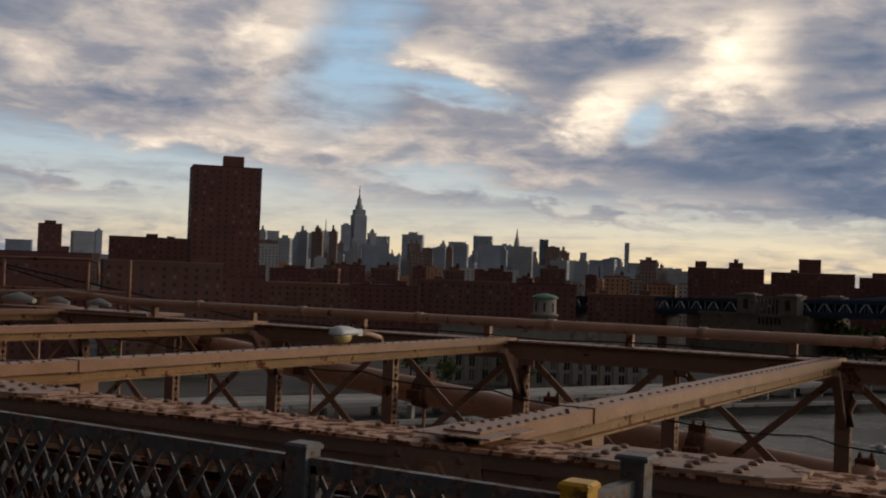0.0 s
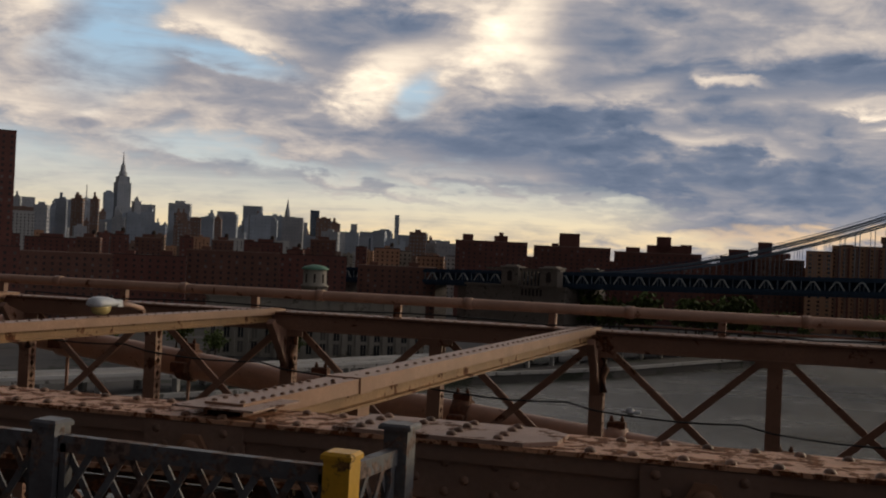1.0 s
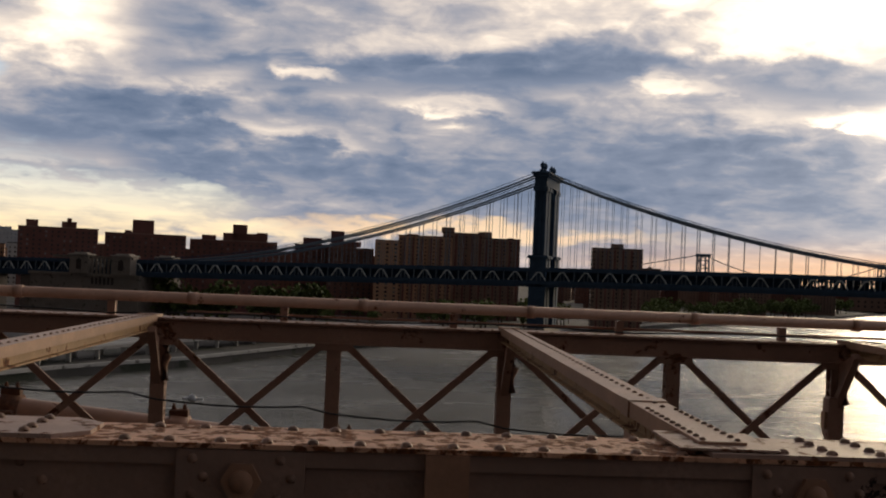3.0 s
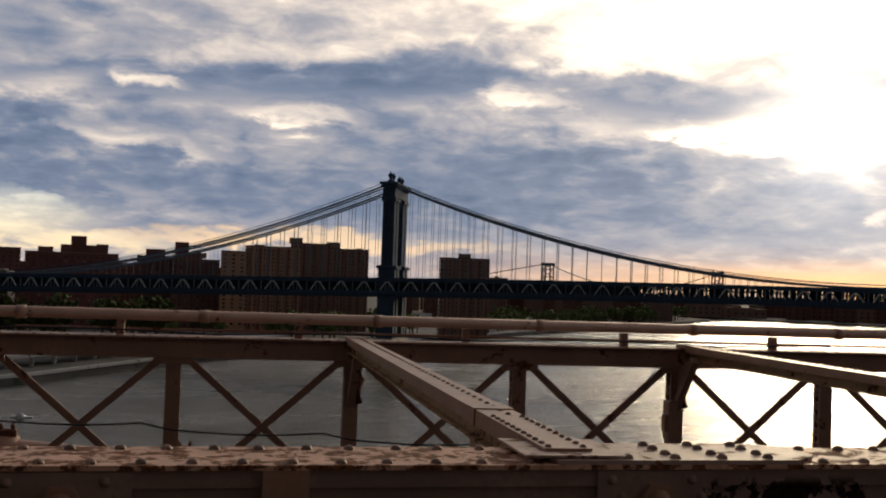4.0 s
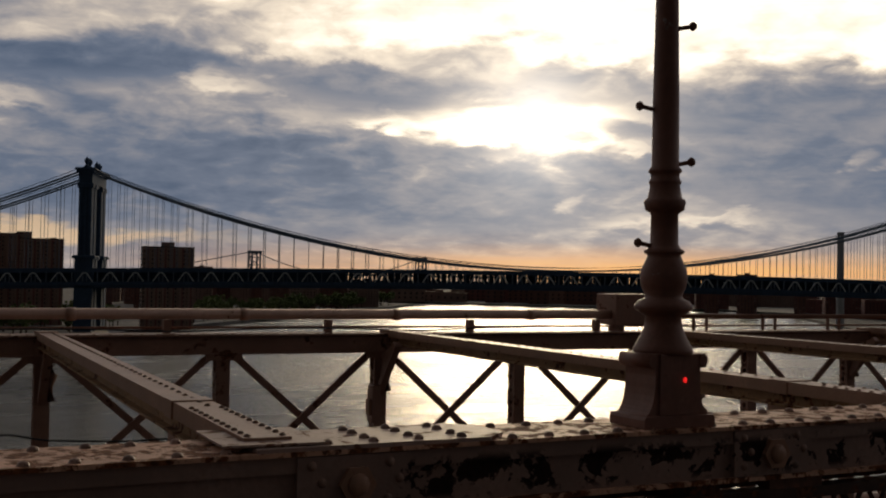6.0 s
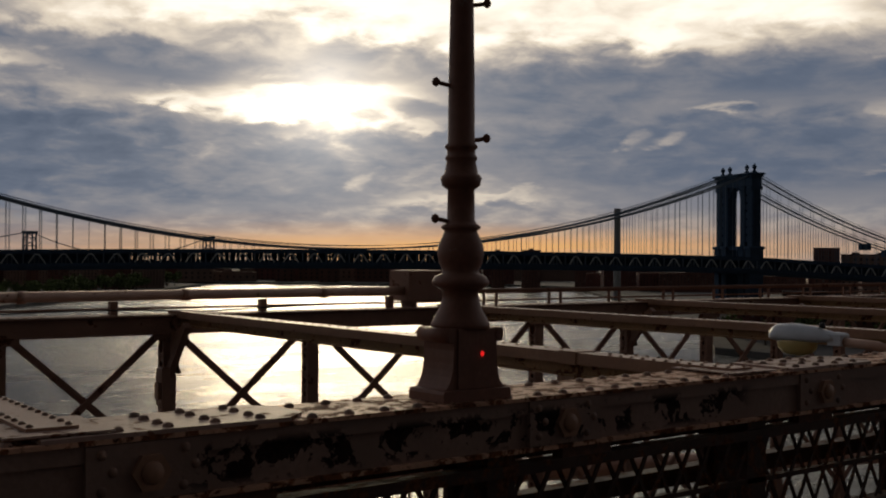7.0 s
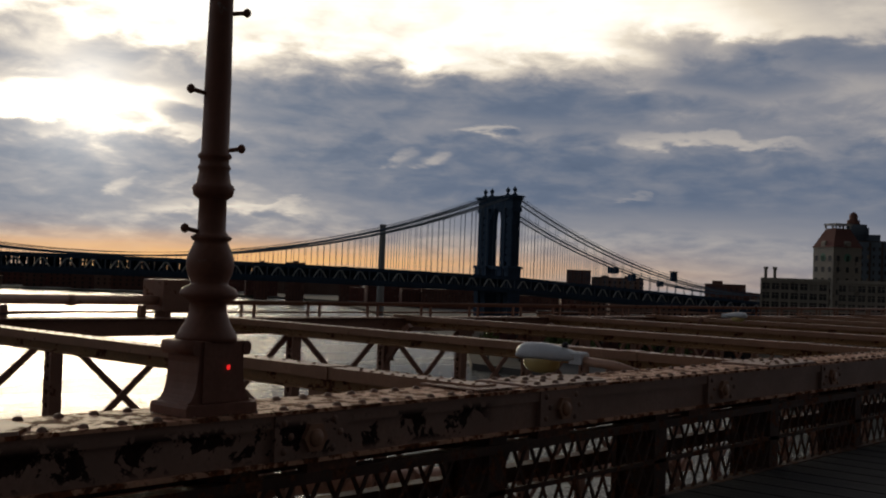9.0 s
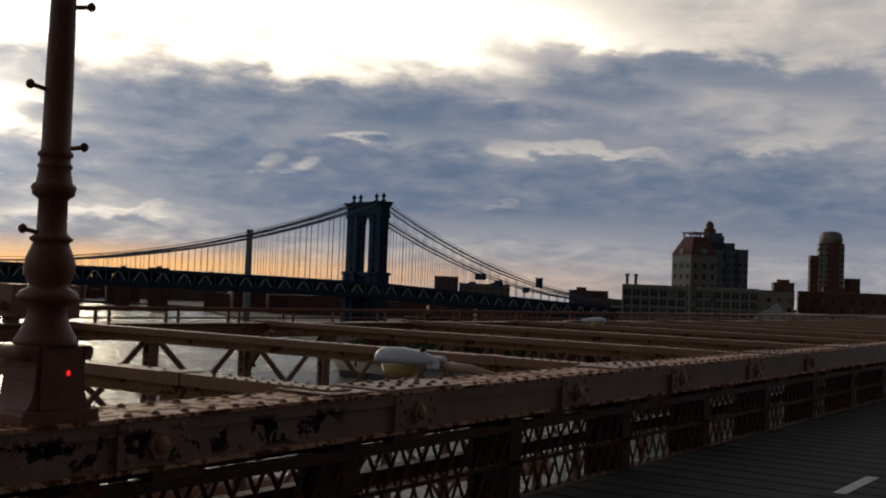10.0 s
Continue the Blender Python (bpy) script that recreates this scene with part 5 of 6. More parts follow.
def near_truss():
    root = thing("inner_truss", "riveted tan steel truss girder with rusty chipped top plate", "truss", NEAR)
    o = 3.5
    top = part("top_plate", Geo().box(X0 - o, X1 - o, YN0, YN1, -0.022, 0.0), M_CHORD_TOP, root, "flaking tan top plate with rust, lightened as if lit")
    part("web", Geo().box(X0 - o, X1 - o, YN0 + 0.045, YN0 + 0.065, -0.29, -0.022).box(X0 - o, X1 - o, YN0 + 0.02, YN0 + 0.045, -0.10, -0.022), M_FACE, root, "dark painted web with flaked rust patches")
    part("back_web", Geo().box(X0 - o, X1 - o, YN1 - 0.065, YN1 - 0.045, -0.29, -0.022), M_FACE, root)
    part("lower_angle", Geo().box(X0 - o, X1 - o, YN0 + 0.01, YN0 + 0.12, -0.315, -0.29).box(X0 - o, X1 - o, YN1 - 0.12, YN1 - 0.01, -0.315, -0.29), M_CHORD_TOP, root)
    # splice plates where the cross beams land
    for k, bx in enumerate(BEAMS):
        a, b = (bx + 0.35, bx + 1.45) if k % 2 == 1 else (bx - 0.28, bx + 1.05)
        c = 0.14
        pl = Geo().prism([(a - o, YN0 + 0.004), (b - c - o, YN0 + 0.004), (b - o, YN0 + c), (b - o, YN1 - c), (b - c - o, YN1 - 0.004), (a - o, YN1 - 0.004)], 0.0, 0.02)
        sp = part("splice_plate", pl, M_PLATE, root, "smooth grey-tan splice plate")
        if -8 < bx < 30:
            x = a + 0.12
            while x < b - 0.1:
                for y in (YN0 + 0.07, YN0 + 0.19, YN1 - 0.19, YN1 - 0.07):
                    if abs(x - bx) < 0.2 and y > YN0 + 0.15:
                        continue
                    part("rivet", rivet_mesh, None, sp, at=Matrix.Translation((x - o, y, 0.02)))
                x += 0.235
    # rivet lines along the chord's edges
    x = -9.0
    far = Geo()
    while x < 40:
        on = any((bx + 0.35 < x < bx + 1.45) if k % 2 == 1 else (bx - 0.28 < x < bx + 1.05) for k, bx in enumerate(BEAMS))
        if not on:
            for y, dx in ((YN0 + 0.06, 0.0), (YN1 - 0.08, 0.09)):
                if x < 13:
                    part("rivet", rivet_mesh, None, top, at=Matrix.Translation((x + dx - o + rng.uniform(-0.008, 0.008), y, 0.0)))
                else:
                    far.dome((x + dx - o, y, 0), 0.033, 6)
        x += 0.212
    part("far_rivets", far, M_RIVET, top, "", "stuff")
    # pin plates with hexagonal nuts on the web
    for nx in (-3.2, -0.62, 2.0, 4.55, 7.1, 9.7, 12.3, 14.9, 17.5):
        pp = part("pin_plate", Geo().box(nx - 0.29 - o, nx + 0.28 - o, YN0 + 0.008, YN0 + 0.046, -0.285, -0.028), M_FACE, root)
        hexa = [(0.092 * math.cos(math.pi * k / 3), 0.092 * math.sin(math.pi * k / 3)) for k in range(6)]
        ng = Geo().prism(hexa, 0.0, 0.03).lathe([(0.055, 0.03), (0.05, 0.042), (0.01, 0.045)], 12)
        part("hex_nut", ng, M_TAN, pp, "large hexagonal pin nut", at=Matrix.Translation((nx - o, YN0 + 0.008, -0.165)) @ Matrix.Rotation(radians(90), 4, "X"))
        for dx, dz in ((-0.22, -0.07), (-0.22, -0.23), (-0.17, -0.15), (0.17, -0.07), (0.22, -0.15), (0.16, -0.24)):
            part("rivet", rivet_side, None, pp, at=Matrix.Translation((nx + dx - o, YN0 + 0.008, dz)) @ Matrix.Rotation(radians(90), 4, "X"))
    for bx in (-2.6, -2.35, -2.1, -1.85, -1.6):
        for dz in (-0.11, -0.19, -0.25):
            part("rivet", rivet_side, None, root, at=Matrix.Translation((bx - o + (0.1 if dz == -0.19 else 0), YN0 + 0.045, dz)) @ Matrix.Rotation(radians(90), 4, "X"))
    part("bracket", Geo().box(0.2 - o, 0.40 - o, YN0 - 0.012, YN0 + 0.045, -0.235, -0.024), M_TAN, root, "small box bracket on the web")
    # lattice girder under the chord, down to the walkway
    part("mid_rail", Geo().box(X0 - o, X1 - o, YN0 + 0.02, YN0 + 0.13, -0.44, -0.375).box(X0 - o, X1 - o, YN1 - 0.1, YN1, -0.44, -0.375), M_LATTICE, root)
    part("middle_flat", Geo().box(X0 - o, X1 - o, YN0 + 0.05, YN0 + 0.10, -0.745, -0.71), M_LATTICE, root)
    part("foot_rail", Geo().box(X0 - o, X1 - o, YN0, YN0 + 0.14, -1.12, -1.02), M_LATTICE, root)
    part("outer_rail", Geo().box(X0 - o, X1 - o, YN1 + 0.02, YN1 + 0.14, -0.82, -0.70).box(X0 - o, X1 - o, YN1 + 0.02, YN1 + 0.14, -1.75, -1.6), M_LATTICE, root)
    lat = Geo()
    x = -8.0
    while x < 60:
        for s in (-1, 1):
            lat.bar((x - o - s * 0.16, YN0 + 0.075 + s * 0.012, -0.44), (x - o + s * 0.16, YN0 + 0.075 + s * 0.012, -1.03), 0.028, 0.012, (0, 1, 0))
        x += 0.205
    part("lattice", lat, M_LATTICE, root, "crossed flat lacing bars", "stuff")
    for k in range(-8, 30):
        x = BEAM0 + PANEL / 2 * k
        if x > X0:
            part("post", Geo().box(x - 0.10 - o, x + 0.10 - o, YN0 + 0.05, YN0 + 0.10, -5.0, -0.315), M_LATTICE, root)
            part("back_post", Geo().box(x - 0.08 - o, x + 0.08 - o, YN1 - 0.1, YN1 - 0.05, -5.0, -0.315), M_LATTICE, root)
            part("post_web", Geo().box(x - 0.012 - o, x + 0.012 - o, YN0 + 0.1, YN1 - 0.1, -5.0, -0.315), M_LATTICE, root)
            part("packing_block", Geo().box(x + 0.45 - o, x + 0.85 - o, YN0 + 0.03, YN0 + 0.12, -0.376, -0.314), M_RUSTY, root)


near_truss()


def far_truss():
    root = thing("outer_truss", "tan riveted steel truss along the bridge's outer edge", "truss")
    part("top_chord_plate", Geo().box(X0, X1, YF0, YF1, -0.02, 0.0), M_TAN_FAR, root, "riveted top plate")
    part("chord_web", Geo().box(X0, X1, YF0 + 0.03, YF0 + 0.06, -0.25, -0.02), M_TAN_FAR, root)
    part("chord_web", Geo().box(X0, X1, YF1 - 0.06, YF1 - 0.03, -0.25, -0.02), M_TAN_FAR, root)
    part("chord_angle", Geo().box(X0, X1, YF0, YF0 + 0.12, -0.268, -0.25), M_TAN_FAR, root)
    part("rust_line", Geo().box(X0, X1, YF0 - 0.012, YF0 + 0.04, -0.045, -0.02), M_RUSTY, root)
    part("bottom_chord", Geo().box(X0, X1, YF0, YF1, -5.5, -5.1), M_TAN_FAR, root)
    k0 = int((X0 - BEAM0) / (PANEL / 2)) + 1
    x_posts = [(BEAM0 - 0.01 + PANEL / 2 * k, k % 2 == 0) for k in range(k0, int((X1 - BEAM0) / (PANEL / 2)))]
    ya, yb = YF0 + 0.06, YF0 + 0.24
    for x, main in x_posts:
        # two plates joined by crossed lacing on both sides
        w = 0.095
        sec = [(-w, ya), (w, ya), (w, ya + 0.03), (0.008, ya + 0.03), (0.008, yb - 0.03), (w, yb - 0.03), (w, yb), (-w, yb), (-w, yb - 0.03), (-0.008, yb - 0.03), (-0.008, ya + 0.03), (-w, ya + 0.03)]
        p = Geo().prism([(x + px, py) for px, py in sec], -5.1, -0.25)
        po = part("post", p, M_TAN_FAR, root)
        z = -0.5
        lace = Geo()
        while z > -4.5:
            for e in (-w + 0.008, w - 0.008):
                lace.bar((x + e, ya + 0.015, z), (x + e, yb - 0.015, z - 0.17), 0.05, 0.014, (1, 0, 0))
                lace.bar((x + e, yb - 0.015, z), (x + e, ya + 0.015, z - 0.17), 0.05, 0.014, (1, 0, 0))
            z -= 0.19
        part("lacing", lace, M_TAN_FAR, po, "", "stuff")
        part("gusset", Geo().prism([(x - 0.25, YF0 + 0.02), (x + 0.25, YF0 + 0.02), (x + 0.25, YF0 + 0.05), (x - 0.25, YF0 + 0.05)], -0.35, -0.262), M_TAN_FAR, po)
        if main:
            part("rust_sleeve", Geo().tube([(x + 0.10, ya - 0.02, -0.36), (x + 0.12, ya - 0.03, -0.5), (x + 0.09, ya - 0.02, -0.62), (x + 0.11, ya - 0.03, -0.82)], [0.045, 0.06, 0.04, 0.05], 8), M_RUSTY, po, "rusted sleeve beside the post head")
            part("knee_brace", Geo().bar((x, YF0 + 0.15, -0.9), (x, YF0 - 0.5, -0.12), 0.10, 0.10), M_TAN_FAR, po)
            part("knee_plate", Geo().add([(x - 0.012, YF0 + 0.03, -0.27), (x + 0.012, YF0 + 0.03, -0.27), (x - 0.012, YF0 - 0.42, -0.12), (x + 0.012, YF0 - 0.42, -0.12), (x - 0.012, YF0 + 0.05, -0.8), (x + 0.012, YF0 + 0.05, -0.8)], [(0, 2, 4), (1, 5, 3), (2, 3, 5, 4), (0, 1, 3, 2), (0, 4, 5, 1)]), M_TAN_FAR, po)
    for x, main in x_posts:
        for s in (-1, 1):
            yy = YF0 + 0.10 + (0.07 if s > 0 else 0.0)
            part("diagonal", Geo().bar((x + s * 0.14, yy, -0.26), (x + s * 5.2, yy, -4.75), 0.095, 0.04, (0, 1, 0)), M_TAN_FAR, root)
    rv = Geo()
    x = -24.0
    while x < 40:
        rv.dome((x, YF0 + 0.06, 0), 0.022, 6)
        x += 0.2
    part("rivets", rv, M_RIVET, root, "", "stuff")
    # service pipe on stands above the chord
    pipe = thing("service_pipe", "tan painted service pipe on short stands above the outer truss", "pipe")
    py, pz, r = 14.12, 0.245, 0.072
    part("pipe_run", Geo().tube([(-24, py, 0.1), (-17.2, py, 0.34), (-16.4, py, 0.30), (-15.6, py, pz), (10.6, py, pz + 0.02)], r, 12), M_CABLE, pipe)
    x = -14.9
    while x < 10.4:
        part("stand", Geo().box(x - 0.05, x + 0.05, py - 0.05, py + 0.05, 0.0, pz - r + 0.01), M_TAN_FAR, pipe)
        part("coupling", Geo().tube([(x + 1.0, py, pz + 0.01), (x + 1.12, py, pz + 0.01)], r + 0.012, 12), M_CABLE, pipe)
        x += PANEL / 2
    thin = thing("handrail_pipe", "thin tan rail on small posts along the outer truss", "handrail")
    part("rail", Geo().tube([(11.7, py, 0.24), (X1, py, 0.24)], 0.04, 8).tube([(-2.5, py + 0.1, 0.07), (X1, py + 0.1, 0.10)], 0.018, 6), M_TAN_FAR, thin)
    x = 12.2
    while x < 60:
        for dx in (0, 0.28):
            part("rail_post", Geo().box(x + dx - 0.02, x + dx + 0.02, py - 0.02, py + 0.02, 0.0, 0.24), M_TAN_FAR, thin)
        x += 1.52
    bx = thing("junction_box", "tan sheet metal box on the outer truss", "box")
    part("box_body", Geo().box(10.5, 11.75, 13.95, 14.5, 0.10, 0.60, 0.02), M_TAN_FAR, bx)
    for fx in (10.6, 11.5):
        part("foot", Geo().box(fx, fx + 0.1, 14.0, 14.3, 0.0, 0.1), M_TAN_FAR, bx)
    # electrical box on a post
    eb = thing("post_box", "small metal box strapped to a truss post", "box")
    part("box_body", Geo().box(6.20, 6.32, 13.7, 13.9, -1.25, -0.72, 0.02), M_TAN_FAR, eb)
    part("cover", Geo().box(6.16, 6.20, 13.74, 13.86, -1.15, -0.92), M_TAN, eb)


far_truss()


def beam_pose(k):
    """Cross beams are set a touch askew to the trusses."""
    return Matrix.Translation((1.53 + 4.73 * k, 0, 0)) @ Matrix.Rotation(radians(-1.2), 4, "Z")


def cross_beams():
    proto = thing("cross_beam", "tan painted riveted steel cross beam between the trusses", "beam", beam_pose(-6), "cross beams")
    ya, yb = YN0 + 0.16, YF0 + 0.32
    # cover with turned-down lips over a narrower web box
    part("cover_plate", Geo().box(-0.115, 0.115, ya, yb, 0.024, 0.044).box(-0.115, -0.10, ya, yb, -0.05, 0.024).box(0.10, 0.115, ya, yb, -0.05, 0.024), M_TAN, proto)
    part("web", Geo().box(-0.055, 0.055, ya + 0.35, yb - 0.2, -0.135, 0.02), M_OCHRE, proto, "ochre-stained web")
    part("bottom_flange", Geo().box(-0.108, 0.108, ya + 0.5, yb - 0.3, -0.152, -0.135), M_OCHRE, proto)
    part("end_plate", Geo().box(-0.24, 0.24, ya - 0.12, ya + 0.42, 0.02, 0.030), M_PLATE, proto)
    part("joint_strap", Geo().box(-0.122, 0.122, ya + 1.55, ya + 1.75, 0.040, 0.052).box(-0.125, -0.115, ya + 1.55, ya + 1.75, -0.055, 0.05).box(0.115, 0.125, ya + 1.55, ya + 1.75, -0.055, 0.05).box(-0.122, 0.122, yb - 0.5, yb - 0.3, 0.040, 0.052), M_TAN, proto)
    rv = Geo()
    y = ya + 0.05
    while y < yb - 0.1:
        for x in ((-0.085, 0.085) if y < ya + 1.3 else (-0.055, 0.03)):
            if y < ya + 1.3 or x > 0:
                rv.dome((x, y, 0.044), 0.019, 6)
        y += 0.115 if y < ya + 1.3 else 0.19
    part("rivets", rv, M_RIVET, proto, "", "stuff")
    part("stub", Geo().box(-0.09, 0.09, ya + 1.6, ya + 1.8, -0.55, -0.152), M_TAN, proto)
    for k in range(-5, 15):
        copy_thing(proto, beam_pose(k))


cross_beams()


def main_cable():
    """The main suspension cable dips beside the outer truss."""
    y = 14.72

    def cz(x):
        return -1.70 - 0.094 * (x + 2.1) + 0.0004 * (x + 2.1) ** 2

    root = thing("main_cable", "thick tan wrapped main suspension cable", "cable")
    part("cable_body", Geo().tube([(x, y, cz(x)) for x in np.arange(-34, 30, 1.0)], 0.215, 18), M_CABLE, root)
    for k in range(-9, 6):
        x = BEAM0 + PANEL / 2 * k + 0.15
        d = Vector((1, 0, -0.094 + 0.0008 * (x + 2.1))).normalized()
        c = Vector((x, y, cz(x)))
        col = part("cable_band", Geo().tube([c - d * 0.13, c + d * 0.13], 0.262, 14), M_RUSTY if k % 2 else M_CABLE, root, "bolted cable band")
        part("band_lug", Geo().box(x - 0.13, x + 0.13, y - 0.07, y + 0.07, cz(x) + 0.2, cz(x) + 0.34, 0.02), M_RUSTY, col)
        part("band_lug", Geo().box(x - 0.12, x + 0.12, y - 0.38, y - 0.2, cz(x) - 0.1, cz(x) + 0.06, 0.02), M_RUSTY, col)
        for dx in (-0.075, 0.075):
            part("band_bolt", Geo().lathe([(0.03, 0), (0.03, 0.035), (0.018, 0.05), (0.018, 0.075)], 6, (x + dx, y, cz(x) + 0.34)), M_RUSTY, col)
        part("suspender", Geo().tube([(x, y, cz(x) - 0.2), (x, y, -5.4)], 0.03, 6), M_CABLE, col)
    # stays and hangers at the far left, climbing to the tower
    st = thing("stay_rope", "thin dark stay ropes slanting up to the tower", "cable")
    for a, b in (((-15.0, 14.5, 0.0), (-46, 14.5, 5.6)), ((-12.8, 14.6, 0.0), (-46, 14.6, 4.2))):
        part("rope", Geo().tube([a, b], 0.022, 6), M_BLACK, st)
    # black wire along the posts
    w = thing("black_wire", "black wire sagging along the outer truss", "wire")
    pts = []
    for k in range(-8, 4):
        xa, xb = BEAM0 + PANEL / 2 * k, BEAM0 + PANEL / 2 * (k + 1)
        for i in range(6):
            t = i / 6
            pts.append((xa + (xb - xa) * t, 13.70, -0.99 - 0.055 * ((xa + xb) / 2 + 3) * 0.9 - 0.06 * math.sin(math.pi * t)))
    part("strand", Geo().tube(pts, 0.013, 6), M_BLACK, w)
    part("wire_clamp", Geo().lathe([(0.02, -0.05), (0.06, -0.03), (0.07, 0.0), (0.05, 0.03), (0.02, 0.05)], 10, (-2.3, 13.70, -1.03)).box(-2.42, -2.16, 13.66, 13.74, -1.05, -1.02), M_GREY, w, "grey clamp on the wire")
    w2 = thing("black_wire", "black wire looped above the outer truss", "wire")
    pts = [(x, 13.9, 0.03 + 0.045 * abs(math.sin(x * 0.9))) for x in np.arange(-12, 9, 0.25)]
    part("strand", Geo().tube(pts, 0.012, 6), M_BLACK, w2)


main_cable()


def left_platform():
    root = thing("service_platform", "maintenance platform with a tan pipe handrail on the outer truss", "platform")
    part("floor_plate", Geo().box(-24, -14.9, 13.9, 14.9, 0.0, 0.05), M_TAN_FAR, root)
    for x in (-23.5, -21.4, -19.25, -16.85, -15.75):
        part("rail_post", Geo().tube([(x, 14.3, 0.05), (x, 14.3, 1.02)], 0.035, 8), M_TAN_FAR, root)
    part("top_rail", Geo().tube([(-24, 14.3, 1.0), (-16.85, 14.3, 1.0), (-16.6, 14.3, 0.95), (-16.55, 14.3, 0.62)], 0.032, 8), M_TAN_FAR, root)
    part("mid_rail", Geo().tube([(-24, 14.3, 0.40), (-15.75, 14.3, 0.40)], 0.028, 8), M_TAN_FAR, root)
    for x, s in ((-18.4, 0.75), (-17.3, 0.5), (-16.2, 0.5)):
        r = thing("canvas_roll", "pale wrapped bundle lying on the platform", "bundle")
        part("wrap", Geo().tube([(x - 0.6 * s, 14.0, 0.18), (x, 14.02, 0.22), (x + 0.6 * s, 14.0, 0.16)], [0.08 * s, 0.14 * s, 0.07 * s], 10), M_PALE, r)


left_platform()


def lamp_post():
    cx, cy = 3.905, 4.18
    root = thing("lamp_post", "brown cast iron lamp post on a flared square pedestal", "lamp post", Matrix.Translation((cx, cy, 0.005)) @ Matrix.Diagonal((0.85, 0.9, 1, 1)))
    # side outline: plinth, hollow sweep up to a waist, then out to the scrolls
    prof = [(0.350, 0.0), (0.350, 0.045), (0.338, 0.062), (0.325, 0.066)]
    prof += [(0.325 - 0.098 * math.sin(t * math.pi / 2), 0.066 + 0.17 * (1 - math.cos(t * math.pi / 2))) for t in (0.15, 0.3, 0.45, 0.6, 0.75, 0.9, 1.0)]
    prof += [(0.222, 0.28), (0.226, 0.32), (0.24, 0.36), (0.24, 0.40)]
    g = Geo()
    vs = [(sx * r, sy * (0.225 if z < 0.064 else 0.19), z) for r, z in prof for sx, sy in ((-1, -1), (1, -1), (1, 1), (-1, 1))]
    fs = [(i * 4 + k, i * 4 + (k + 1) % 4, (i + 1) * 4 + (k + 1) % 4, (i + 1) * 4 + k) for i in range(len(prof) - 1) for k in range(4)]
    g.add(vs, fs + [(3, 2, 1, 0), tuple((len(prof) - 1) * 4 + k for k in range(4))])
    ped = part("pedestal", g, M_LAMP, root, at=Matrix.Diagonal((0.8, 0.8, 1, 1)))
    part("front_panel", Geo().box(-0.185, 0.185, -0.205, -0.19, 0.07, 0.395), M_LAMP, ped)
    for s in (-1, 1):
        part("scroll", Geo().tube([(s * 0.252, -0.20, 0.362), (s * 0.252, 0.20, 0.362)], 0.040, 14), M_LAMP, ped)
    part("red_reflector", Geo().lathe([(0.014, 0), (0.014, 0.010), (0.007, 0.014)], 12), M_RED, ped, "small red light", at=Matrix.Translation((0.055, -0.206, 0.258)) @ Matrix.Rotation(radians(90), 4, "X"))
    sh = [(0.19, 0.39), (0.19, 0.42), (0.178, 0.44), (0.145, 0.49), (0.12, 0.55), (0.113, 0.60), (0.135, 0.61), (0.18, 0.635), (0.186, 0.655), (0.165, 0.685), (0.125, 0.70), (0.118, 0.715), (0.14, 0.76), (0.152, 0.81), (0.145, 0.86), (0.115, 0.92), (0.105, 0.94), (0.125, 0.952), (0.13, 0.965), (0.105, 0.98), (0.09, 1.0), (0.087, 1.17), (0.108, 1.185), (0.125, 1.195), (0.128, 1.215), (0.135, 1.235), (0.128, 1.25), (0.11, 1.262), (0.095, 1.33), (0.104, 1.345), (0.104, 1.355), (0.092, 1.37), (0.092, 1.395), (0.106, 1.405), (0.106, 1.42), (0.088, 1.435), (0.085, 1.8), (0.074, 2.35), (0.062, 3.2), (0.055, 4.6)]
    part("shaft", Geo().lathe(sh, 28), M_LAMP, root)
    for z, s in ((0.988, -1), (1.448, 1), (1.753, -1), (2.215, 1)):
        # climbing pegs point along the walkway on alternate sides
        pg = Geo().tube([(s * 0.06, -s * 0.02, z), (s * 0.16, -s * 0.05, z + 0.018)], 0.0125, 8)
        pg.lathe([(0.006, -0.026), (0.022, -0.016), (0.028, 0), (0.022, 0.016), (0.006, 0.026)], 10, (s * 0.17, -s * 0.053, z + 0.02))
        part("climbing_peg", pg, M_LAMP, root)
    arm = Geo().tube([(0, 0, 4.5), (0.25, 0, 4.75), (0.5, 0, 4.7)], 0.03, 8)
    part("lamp_arm", arm, M_LAMP, root)


lamp_post()


